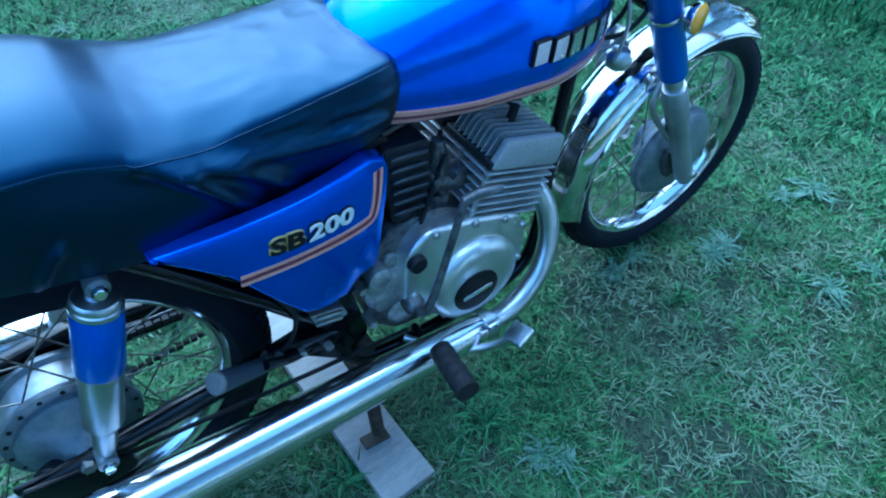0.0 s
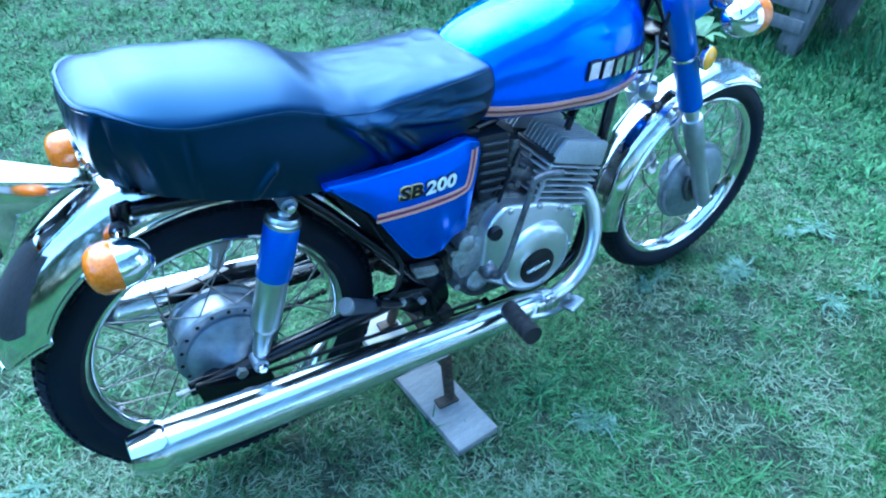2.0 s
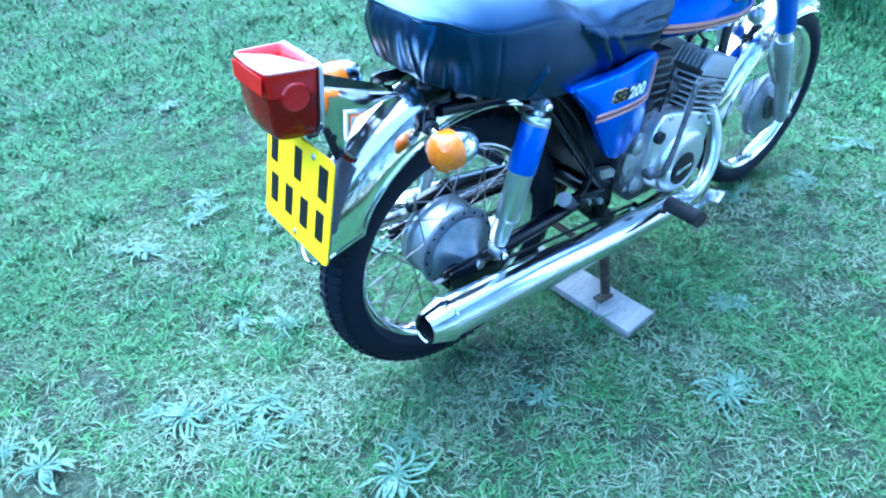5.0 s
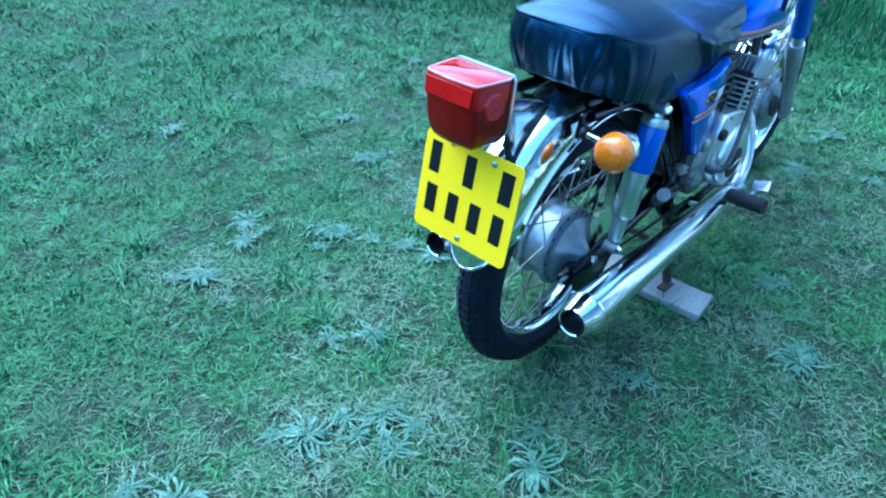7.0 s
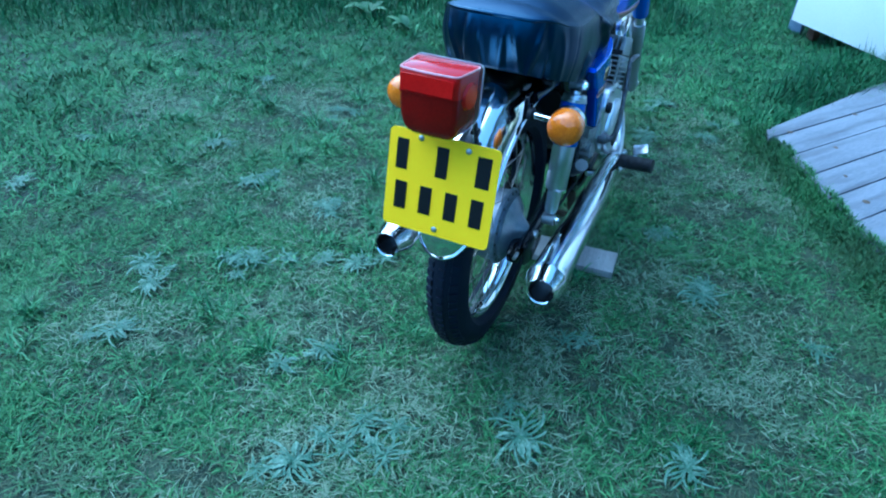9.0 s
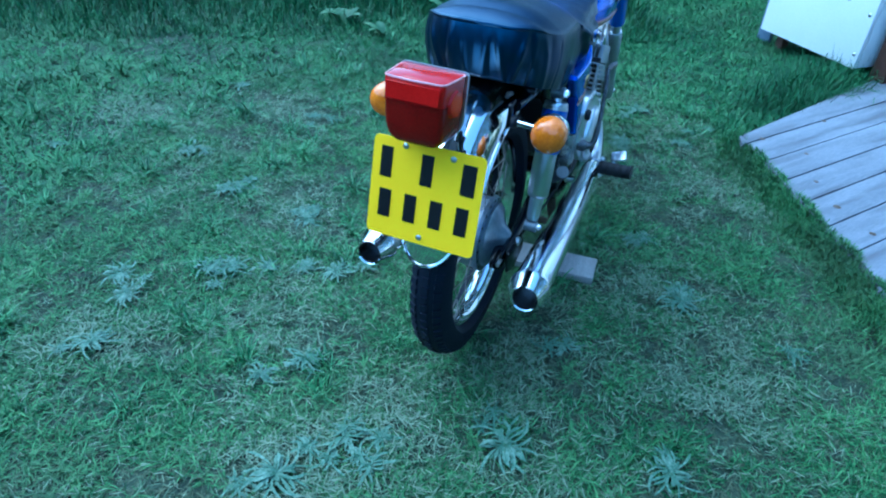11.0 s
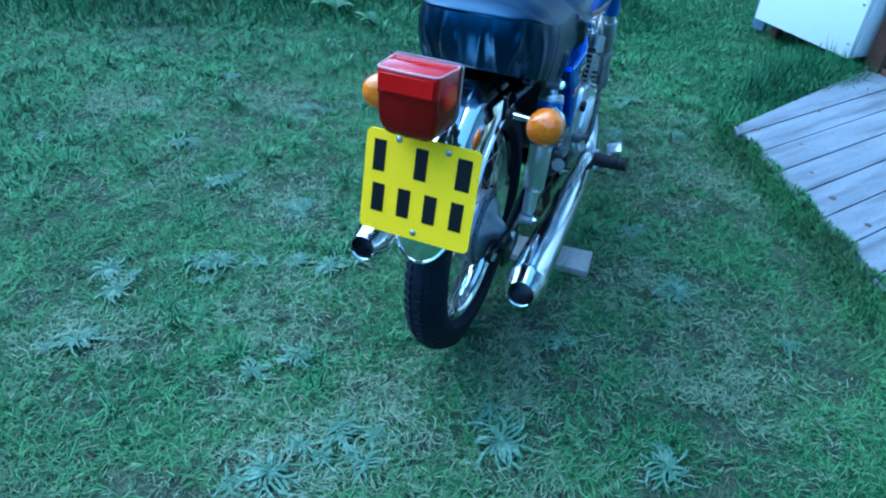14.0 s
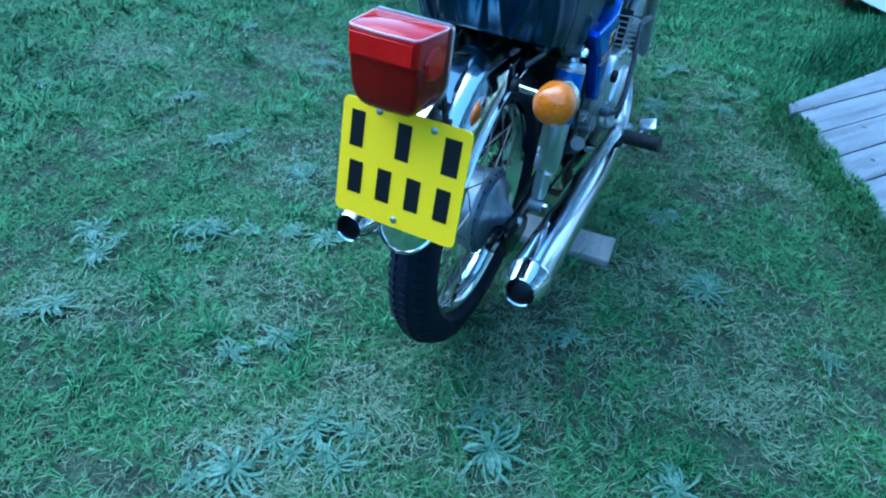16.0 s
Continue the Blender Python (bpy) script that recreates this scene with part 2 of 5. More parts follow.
def tube(bm, pts, r, seg=12, smooth=0, caps=True):
    """A round bar along pts; r is one radius or one for each of pts."""
    rad = list(r) if isinstance(r, (list, tuple)) else [r] * len(pts)
    p = [Vector(a) for a in pts]
    if smooth:
        rv = catmull([(a, 0, 0) for a in rad], smooth)
        p, rad = catmull(p, smooth), [v.x for v in rv]
    up = None
    loops = []
    for i, c in enumerate(p):
        d = (p[min(i + 1, len(p) - 1)] - p[max(i - 1, 0)]).normalized()
        if up is None:
            up = d.orthogonal().normalized()
        up = (up - d * up.dot(d)).normalized()
        side = d.cross(up)
        loops.append([c + rad[i] * (up * math.cos(2 * math.pi * k / seg) + side * math.sin(2 * math.pi * k / seg)) for k in range(seg)])
    rings(bm, loops, True, caps)
    return bm


def lathe(bm, profile, origin, axis, seg=32, closed=False):
    """Turn (radius, along) rows round axis through origin."""
    o, a = Vector(origin), Vector(axis).normalized()
    u = a.orthogonal().normalized()
    w = a.cross(u)
    loops = []
    for k in range(seg):
        t = 2 * math.pi * k / seg
        d = u * math.cos(t) + w * math.sin(t)
        loops.append([o + d * max(r, 1e-5) + a * h for r, h in profile])
    vs = [[bm.verts.new(p) for p in lp] for lp in loops]
    n = len(profile)
    for i in range(seg):
        a0, b0 = vs[i], vs[(i + 1) % seg]
        for j in range(n if closed else n - 1):
            bm.faces.new((a0[j], b0[j], b0[(j + 1) % n], a0[(j + 1) % n]))
    bmesh.ops.remove_doubles(bm, verts=bm.verts, dist=2e-5)
    return bm


def box(bm, size, m=None, bevel=0.0, seg=2):
    """A block of that size about its middle, placed by m, with rounded edges."""
    t = bmesh.new()
    bmesh.ops.create_cube(t, size=1.0)
    for v in t.verts:
        v.co = Vector((v.co.x * size[0], v.co.y * size[1], v.co.z * size[2]))
    if bevel:
        bmesh.ops.bevel(t, geom=t.edges[:], offset=bevel, segments=seg, profile=0.5, affect="EDGES")
    return add(bm, t, m)


def add(bm, t, m=None):
    """Put a copy of bmesh t, moved by m, into bm."""
    if m is not None:
        t.transform(m)
    tmp = bpy.data.meshes.new("tmp")
    t.to_mesh(tmp)
    t.free()
    bm.from_mesh(tmp)
    bpy.data.meshes.remove(tmp)
    return bm


def slab(bm, outline, y0, y1, bevel=0.0, seg=2, m=None):
    """An outline in x, z made solid from y0 to y1, with rounded rims."""
    t = bmesh.new()
    a = [t.verts.new((x, y0, z)) for x, z in outline]
    b = [t.verts.new((x, y1, z)) for x, z in outline]
    t.faces.new(a)
    t.faces.new(b[::-1])
    n = len(a)
    for i in range(n):
        t.faces.new((a[i], b[i], b[(i + 1) % n], a[(i + 1) % n]))
    bmesh.ops.recalc_face_normals(t, faces=t.faces)
    if bevel:
        bmesh.ops.bevel(t, geom=t.edges[:], offset=bevel, segments=seg, profile=0.5, affect="EDGES")
    return add(bm, t, m)


def rounded(pts, r, k=4):
    """The outline pts with its corners rounded by about r."""
    out, n = [], len(pts)
    for i in range(n):
        a, b, c = Vector(pts[i - 1]), Vector(pts[i]), Vector(pts[(i + 1) % n])
        u, v = a - b, c - b
        d = min(r, u.length * 0.45, v.length * 0.45)
        p, q = b + u.normalized() * d, b + v.normalized() * d
        for j in range(k + 1):
            t = j / k
            out.append(tuple((1 - t) ** 2 * p + 2 * t * (1 - t) * b + t * t * q))
    return out


def finish(bm, name, mat, smooth=True, angle=40):
    bmesh.ops.recalc_face_normals(bm, faces=bm.faces)
    me = bpy.data.meshes.new(name)
    for e in bm.edges:
        if len(e.link_faces) == 2 and e.calc_face_angle(0) > radians(angle):
            e.smooth = False
    for f in bm.faces:
        f.smooth = smooth
    bm.to_mesh(me)
    bm.free()
    me.materials.append(mat)
    return me


def thing(name, bm, mat, label, category, group="", kind="", angle=40):
    return tagged(new(name, finish(bm, name, mat, True, angle)), label, category, group, kind)


def part(name, bm, mat, parent, label="", angle=40):
    """One mesh in world places as a part of its parent."""
    ob = new(name, finish(bm, name, mat, True, angle) if isinstance(bm, bmesh.types.BMesh) else bm)
    ob.parent = parent
    ob.matrix_parent_inverse = Matrix.Translation(-Vector(parent.get("base", (0, 0, 0))))
    return tagged(ob, label)


def pieces(name, bm, mat, parent, label="", angle=40):
    """Each separate shape of bm as a part of its own."""
    bm.verts.ensure_lookup_table()
    left = set(bm.verts)
    groups = []
    while left:
        todo, seen = [left.pop()], []
        while todo:
            v = todo.pop()
            seen.append(v)
            for e in v.link_edges:
                o = e.other_vert(v)
                if o in left:
                    left.discard(o)
                    todo.append(o)
        groups.append(seen)
    groups.sort(key=lambda g: tuple(round(c, 4) for c in g[0].co))
    for g in groups:
        t = bmesh.new()
        copy = {v: t.verts.new(v.co) for v in g}
        for f in {f for v in g for f in v.link_faces}:
            t.faces.new([copy[v] for v in f.verts])
        part(name, t, mat, parent, label, angle)
    bm.free()


def root(name, base, label, category, group=""):
    e = new(name)
    e.empty_display_size = 0.1
    e.location = base
    e["base"] = base
    return tagged(e, label, category, group)


def mirrored(bm):
    """The same on the other flank."""
    t = bm.copy()
    for v in t.verts:
        v.co.y = -v.co.y
    bmesh.ops.reverse_faces(t, faces=t.faces[:])
    return t


def text_mesh(word, size, depth, m, mat, name, parent, label="", bend=None, font_bevel=0.0):
    cu = bpy.data.curves.new(name, "FONT")
    cu.body, cu.size, cu.extrude, cu.bevel_depth = word, size, depth, font_bevel
    cu.resolution_u = 3
    tmp = new(name, cu)
    dg = bpy.context.evaluated_depsgraph_get()
    me = bpy.data.meshes.new_from_object(tmp.evaluated_get(dg))
    bpy.data.objects.remove(tmp)
    bpy.data.curves.remove(cu)
    me.transform(m)
    if bend:
        for v in me.vertices:
            v.co = bend(v.co)
    me.materials.clear()
    me.materials.append(mat)
    me.name = name
    return part(name, me, mat, parent, label)


# ---- ground ----
def ground_z(x, y):
    """The lawn's gentle unevenness."""
    return 0.012 * noise.noise((x * 0.9, y * 0.9, 0.3)) + 0.005 * noise.noise((x * 4, y * 4, 2.0)) - 0.008


gm = bmesh.new()
N = 110
grid = [-400, -120, -40, -14, -6] + [-2.4 + 8.4 * i / N for i in range(N + 1)] + [8, 15, 40, 120, 400]
gv = [[gm.verts.new((x, y, ground_z(x, y))) for y in grid] for x in grid]
for i in range(len(grid) - 1):
    for j in range(len(grid) - 1):
        gm.faces.new((gv[i][j], gv[i + 1][j], gv[i + 1][j + 1], gv[i][j + 1]))
thing("ground", gm, M_SOIL, "uneven lawn soil with short rough grass", "ground", kind="structure")

# ---- the motorcycle: x ahead, y to its left, rear wheel lifted by the centre stand ----
bike = root("motorcycle", (0.45, 0, 0), "blue vintage motorcycle with chrome mudguards on its centre stand", "motorcycle")
RA, FA = Vector((0.03, 0, 0.352)), Vector((1.300, 0, 0.288))   # axles


def wheel(name, axle, r_tyre, w_tyre, r_rim, hub_r, hub_w):
    """Chromed rim with tyre, spokes and hub as its pieces."""
    Y = Vector((0, 1, 0))
    w = 0.027
    bm = lathe(bmesh.new(), [(r_rim - 0.004, -w), (r_rim, -w + 0.001), (r_rim, -w + 0.004), (r_rim - 0.010, -w + 0.007), (r_rim - 0.014, -0.012), (r_rim - 0.020, 0),
                             (r_rim - 0.014, 0.012), (r_rim - 0.010, w - 0.007), (r_rim, w - 0.004), (r_rim, w - 0.001), (r_rim - 0.004, w), (r_rim - 0.012, w - 0.004),
                             (r_rim - 0.017, 0.014), (r_rim - 0.023, 0.0), (r_rim - 0.017, -0.014), (r_rim - 0.012, -w + 0.004)], axle, Y, 72, True)
    wh = part(name, bm, M_CHROME, bike, "chromed spoked wheel rim")
    a = (r_tyre - r_rim) / 2
    prof = [(r_rim - 0.002, -0.024)]
    for k in range(15):
        t = math.pi * k / 14
        prof.append((r_rim + 0.010 + (r_tyre - r_rim - 0.010) * math.sin(t) ** 0.8, -w_tyre / 2 * math.cos(t) if abs(math.cos(t)) < 0.98 else -w_tyre / 2 * math.cos(t) * 0.9))
    prof += [(r_rim - 0.002, 0.024)]
    part("tyre", lathe(bmesh.new(), prof, axle, Y, 96, True), M_RUBBER, wh, "black road tyre with worn block tread")
    tread = bmesh.new()
    for k in range(84):
        t = 2 * math.pi * k / 84
        d = Vector((math.cos(t), 0, math.sin(t)))
        for s, off in ((-1, 0), (0, 0.5), (1, 0)):
            tt = t + off * 2 * math.pi / 84
            d = Vector((math.cos(tt), 0, math.sin(tt)))
            rot = Matrix((Vector((-d.z, 0, d.x)), Vector((0, 1, 0)), d)).transposed().to_4x4()
            rr = r_tyre - (0.0095 if s else 0.0)
            box(tread, (0.015, 0.019 if s else 0.014, 0.006), Matrix.Translation(axle + d * (rr + 0.0005) + Vector((0, s * w_tyre * 0.29, 0))) @ rot @ pose(0, 0, 0, -s * 33, 0, 0))
    tagged(part("tread", tread, M_RUBBER, wh), kind="stuff")
    return wh


def spokes(wh, axle, r_rim, flange_r, flange_y):
    """Thirty-six crossed spokes, four shapes turned round the axle."""
    for s in (-1, 1):
        for dr in (-1, 1):
            bm = bmesh.new()
            a = Vector((flange_r, s * flange_y, 0))
            t = dr * radians(44)
            b = Vector(((r_rim - 0.018) * math.cos(t), s * 0.006, (r_rim - 0.018) * math.sin(t)))
            tube(bm, [a, a + (b - a) * 0.93, b], [0.0015, 0.0015, 0.0027], 6)
            me = finish(bm, "spoke", M_SPOKE)
            for k in range(9):
                ob = part("spoke", me, M_SPOKE, wh)
                ob.matrix_basis = Matrix.Translation(axle) @ Matrix.Rotation(radians(40 * k + (10 if s > 0 else 0) + (20 if dr > 0 else 0)), 4, "Y")


rear = wheel("rear_wheel", RA, 0.315, 0.096, 0.243, 0.095, 0.1)
bm = lathe(bmesh.new(), [(0.0, -0.094), (0.014, -0.093), (0.020, -0.088), (0.034, -0.072), (0.050, -0.062), (0.072, -0.055), (0.080, -0.048), (0.080, -0.040), (0.096, -0.038), (0.098, -0.030),
                         (0.091, -0.026), (0.088, 0.02), (0.096, 0.026), (0.096, 0.034), (0.05, 0.045), (0.02, 0.06)], RA, (0, 1, 0), 48)
part("hub", bm, M_HUB, rear, "grey cast drum brake hub")
bm = bmesh.new()
for k in range(18):
    t = 2 * math.pi * k / 18
    lathe(bm, [(0.0001, -0.0015), (0.0038, -0.001), (0.0038, 0.001)], RA + Vector((0.088 * math.cos(t), -0.039, 0.088 * math.sin(t))), (0, 1, 0), 8)
pieces("spoke_hole", bm, M_INK, rear)
bm = slab(bmesh.new(), rounded([(0.02, 0.30), (-0.045, 0.305), (-0.05, 0.33), (-0.02, 0.35), (0.03, 0.345)], 0.01), -0.096, -0.066, 0.004)
part("brake_arm", bm, M_BLACK, rear)
bm = lathe(bmesh.new(), [(0.0, 0.046), (0.088, 0.046), (0.092, 0.05), (0.088, 0.054), (0.0, 0.054)], RA, (0, 1, 0), 48)
part("sprocket", bm, M_STEEL, rear)
spokes(rear, RA, 0.243, 0.088, 0.032)

front = wheel("front_wheel", FA, 0.290, 0.080, 0.236, 0.09, 0.1)
bm = lathe(bmesh.new(), [(0.015, -0.066), (0.03, -0.064), (0.05, -0.056), (0.096, -0.052), (0.104, -0.046), (0.106, -0.036), (0.113, -0.034), (0.113, -0.024),
                         (0.104, -0.02), (0.05, 0.02), (0.055, 0.03), (0.03, 0.05), (0.015, 0.055)], FA, (0, 1, 0), 48)
part("hub", bm, M_HUB, front, "grey front drum brake plate")
bm = slab(bmesh.new(), rounded([(1.30, 0.26), (1.26, 0.25), (1.235, 0.30), (1.24, 0.34), (1.285, 0.31)], 0.01), -0.07, -0.055, 0.004)
part("brake_arm", bm, M_ALU_DARK, front)
spokes(front, FA, 0.236, 0.106, 0.028)


def mudguard(axle, r_in, depth, half, a0, a1, lip=0.004, seg=44, tip=0.0, tuck=0.0):
    """A rolled, arched blade round a wheel from angle a0 to a1, with wired edges and a raised middle."""
    bm = bmesh.new()
    loops = []
    outer = []
    for i in range(seg + 1):
        ring = []
        inner = []
        for k in range(17):
            u = -1 + 2 * k / 16
            t = radians(a0 + (a1 - a0) * i / seg - tip * abs(u) ** 2.0 * (i / seg) ** 6)
            d = Vector((math.cos(t), 0, math.sin(t)))
            f = tuck * (i / seg) ** 5
            h = depth * (1 - 0.30 * f) * (1 - abs(u) ** 2.6) - 0.018 * f + (0.004 * max(0, 1 - abs(u) / 0.22) if abs(u) < 0.22 else 0)
            ring.append(axle + d * (r_in + h) + Vector((0, half * math.copysign(abs(u) ** 0.75, u), 0)))
            inner.append(ring[-1] - d * 0.0022)
        outer.append(ring)
        loops.append(ring + inner[::-1])
    rings(bm, loops)
    for k in (0, 16):
        tube(bm, [ring[k] for ring in outer], lip, 8)
    if tip:
        tube(bm, outer[-1], lip * 0.9, 8)
    return bm


REAR_GUARD = Vector((0.035, 0, 0.372))
rg = part("rear_mudguard", mudguard(REAR_GUARD, 0.325, 0.066, 0.076, 52, 164, tip=17.0, tuck=1.0), M_CHROME, bike, "chromed rear mudguard")
FRONT_GUARD = Vector((1.297, 0, 0.288))
fg = part("front_mudguard", mudguard(FRONT_GUARD, 0.288, 0.036, 0.060, 60, 188), M_CHROME, bike, "chromed front mudguard")
bm = bmesh.new()
for s in (-1, 1):
    tube(bm, [(1.17, s * 0.062, 0.57), (1.13, s * 0.078, 0.50), (1.20, s * 0.085, 0.40)], 0.006, 8, 6)
    box(bm, (0.05, 0.012, 0.03), pose(1.165, s * 0.068, 0.575, 0, 25, 0), 0.004)
pieces("guard_stay", bm, M_STEEL, fg)

# fuel tank
T_TOP = [(0.515, 0.790), (0.545, 0.825), (0.60, 0.855), (0.67, 0.874), (0.76, 0.888), (0.86, 0.888), (0.93, 0.872), (0.965, 0.835), (0.978, 0.79)]
T_BOT = [(0.515, 0.715), (0.55, 0.690), (0.70, 0.668), (0.86, 0.648), (0.94, 0.652), (0.978, 0.70)]
T_WID = [(0.515, 0.070), (0.545, 0.092), (0.62, 0.116), (0.70, 0.130), (0.80, 0.132), (0.88, 0.116), (0.94, 0.090), (0.965, 0.070), (0.978, 0.045)]


def tank_ring(x, grow=0.0, n=40):
    top, bot, w = table(T_TOP, x) + grow, table(T_BOT, x) - grow, table(T_WID, x) + grow
    zm = bot + 0.46 * (top - bot)
    out = []
    for k in range(n):
        t = 2 * math.pi * k / n
        c, s = math.cos(t), math.sin(t)
        e = 0.80 if s > 0 else 0.62
        out.append((x, w * math.copysign(abs(c) ** e, c), zm + ((top - zm) if s > 0 else (zm - bot)) * math.copysign(abs(s) ** (0.80 if s > 0 else 0.72), s)))
    return out


def tank_y(x, z, grow=0.0015):
    """Half-width of the tank's right flank at x, z (negative y)."""
    ring = [p for p in tank_ring(x, grow, 240) if p[1] <= 0]
    ring.sort(key=lambda p: p[2])
    for a, b in zip(ring, ring[1:]):
        if a[2] <= z <= b[2]:
            t = (z - a[2]) / max(b[2] - a[2], 1e-6)
            return a[1] + (b[1] - a[1]) * t
    return ring[len(ring) // 2][1]


xs = [0.5155 + 0.462 * (0.5 - 0.5 * math.cos(math.pi * i / 36)) for i in range(37)]
bm = bmesh.new()
rings(bm, [tank_ring(x) for x in xs])
tank = part("fuel_tank", bm, M_BLUE, bike, "glossy metallic blue fuel tank", 60)


def flank_strip(z_lo, z_hi, x0, x1, mat, name, label, off=0.002):
    for s in (-1, 1):
        bm = bmesh.new()
        loops = []
        for i in range(31):
            x = x0 + (x1 - x0) * i / 30
            pts = []
            for f in (0, 0.5, 1):
                z = z_lo(x) + (z_hi(x) - z_lo(x)) * f
                pts.append((x, -s * (tank_y(x, z) - off), z))
            loops.append(pts + [(p[0], p[1] + s * 0.004 * (-1), p[2]) for p in pts[::-1]])
        rings(bm, loops)
        part(name, bm, mat, tank, label, 60)


def stripe_z(x):
    return table([(0.53, 0.722), (0.60, 0.712), (0.70, 0.702), (0.80, 0.694), (0.90, 0.688), (0.965, 0.690)], x)


flank_strip(lambda x: stripe_z(x) - 0.002, lambda x: stripe_z(x) + 0.006, 0.535, 0.962, M_STRIPE, "stripe", "salmon pinstripe")
flank_strip(lambda x: stripe_z(x) + 0.006, lambda x: stripe_z(x) + 0.012, 0.535, 0.962, M_STRIPE_DARK, "stripe", "dark plum pinstripe", 0.0018)
flank_strip(lambda x: stripe_z(x) + 0.012, lambda x: stripe_z(x) + 0.020, 0.535, 0.962, M_STRIPE, "stripe", "salmon pinstripe")
# raised maker's emblem as six plain blocks
for s in (-1, 1):
    for k in range(6):
        x0 = 0.760 + 0.0335 * k
        z0 = 0.754 - 0.004 * k
        bm = bmesh.new()
        loops = []
        for f in range(5):
            x = x0 + 0.0225 * f / 4
            lo, hi = [], []
            for z in (z0, z0 + 0.016, z0 + 0.032):
                xx = x + 0.004 * (z - z0) / 0.032
                lo.append((xx, -s * (tank_y(xx, z) - 0.0055), z))
                hi.append((xx, -s * (tank_y(xx, z) + 0.003), z))
            loops.append(lo + hi[::-1])
        rings(bm, loops)
        bmesh.ops.recalc_face_normals(bm, faces=bm.faces)
        em = part("emblem", bm, M_SILVER, tank, "raised silver block of the tank emblem", 60)
        bm = bmesh.new()
        loops = []
        for f in range(5):
            x = x0 - 0.0022 + 0.0269 * f / 4
            lo, hi = [], []
            for z in (z0 - 0.0022, z0 + 0.016, z0 + 0.0342):
                xx = x + 0.004 * (z - z0) / 0.032
                lo.append((xx, -s * (tank_y(xx, z) - 0.0040), z))
                hi.append((xx, -s * (tank_y(xx, z) + 0.003), z))
            loops.append(lo + hi[::-1])
        rings(bm, loops)
        part("emblem_edge", bm, M_INK, tank, "", 60)
bm = lathe(bmesh.new(), [(0.0, 0.018), (0.026, 0.018), (0.031, 0.012), (0.031, 0.0), (0.0, -0.004)], (0.80, 0, 0.886), (0, 0, 1), 28)
part("filler_cap", bm, M_CHROME, tank, "chromed filler cap")

# seat in a loose black cover
S_TOP = [(-0.04, 0.910), (0.01, 0.916), (0.08, 0.906), (0.17, 0.892), (0.215, 0.880), (0.262, 0.850), (0.30, 0.838), (0.38, 0.830), (0.46, 0.827), (0.54, 0.824), (0.575, 0.815)]
S_PIP = [(-0.099, 0.898), (-0.09, 0.896), (-0.065, 0.893), (-0.04, 0.886), (-0.015, 0.876), (0.02, 0.867), (0.06, 0.861), (0.10, 0.858), (0.17, 0.851), (0.25, 0.824), (0.33, 0.806), (0.40, 0.806), (0.46, 0.809), (0.55, 0.813), (0.582, 0.806)]
S_BOT = [(-0.099, 0.792), (-0.075, 0.782), (-0.03, 0.768), (0.05, 0.742), (0.14, 0.713), (0.24, 0.694), (0.36, 0.692), (0.48, 0.706), (0.582, 0.728)]
PLAN = [(-0.099, 0.0), (-0.097, 0.045), (-0.087, 0.083), (-0.063, 0.112), (-0.026, 0.132), (0.03, 0.145), (0.10, 0.148), (0.24, 0.140), (0.36, 0.128), (0.48, 0.120), (0.545, 0.113), (0.570, 0.098), (0.580, 0.05), (0.582, 0.0)]
# creases: start, bend, end, height, breadth
FOLDS = [((0.200, 0.848), (0.285, 0.822), (0.350, 0.700), 0.0125, 0.0135), ((0.262, 0.816), (0.345, 0.785), (0.405, 0.705), 0.0115, 0.0125), ((0.305, 0.800), (0.385, 0.765), (0.535, 0.748), 0.0115, 0.0125),
         ((0.285, 0.806), (0.36, 0.797), (0.47, 0.794), 0.0036, 0.0062), ((0.29, 0.804), (0.37, 0.783), (0.47, 0.776), 0.0036, 0.0062),
         ((0.42, 0.790), (0.50, 0.776), (0.56, 0.782), 0.003, 0.006), ((0.46, 0.765), (0.52, 0.758), (0.56, 0.740), 0.003, 0.006), ((0.26, 0.80), (0.31, 0.765), (0.33, 0.72), 0.003, 0.006), ((0.155, 0.772), (0.135, 0.762), (0.110, 0.722), 0.007, 0.007)]
FOLD_RUNS = [([(Vector(a) * (1 - t) ** 2 + Vector(b) * 2 * t * (1 - t) + Vector(c) * t * t) for t in [k / 14 for k in range(15)]], h, w) for a, b, c, h, w in FOLDS]
# pleats round the tail: place along the hem, height, lean
PLEATS = [(0.022, 0.0030, 0.10), (0.060, 0.0040, -0.20), (0.092, 0.0048, 0.30), (0.128, 0.0034, 0.12), (0.172, 0.0030, -0.15)]
ROWS_S, ROWS_C = 26, 14


def plan_run(n):
    """Half the seat's plan from the rear middle to the front middle, at even steps, with outward directions."""
    fine = [Vector((p.x, p.y)) for p in catmull([(a, b, 0) for a, b in PLAN], 30)]
    at = [0.0]
    for p, q in zip(fine, fine[1:]):
        at.append(at[-1] + (q - p).length)
    out, k = [], 0
    for i in range(n + 1):
        s = at[-1] * i / n
        while k < len(at) - 2 and at[k + 1] < s:
            k += 1
        p = fine[k].lerp(fine[k + 1], (s - at[k]) / max(at[k + 1] - at[k], 1e-9))
        d = (fine[k + 1] - fine[k]).normalized()
        out.append((s, p, Vector((-d.y, d.x))))
    out[0] = (0.0, fine[0], Vector((-1, 0)))
    out[-1] = (at[-1], fine[-1], Vector((1, 0)))
    return out


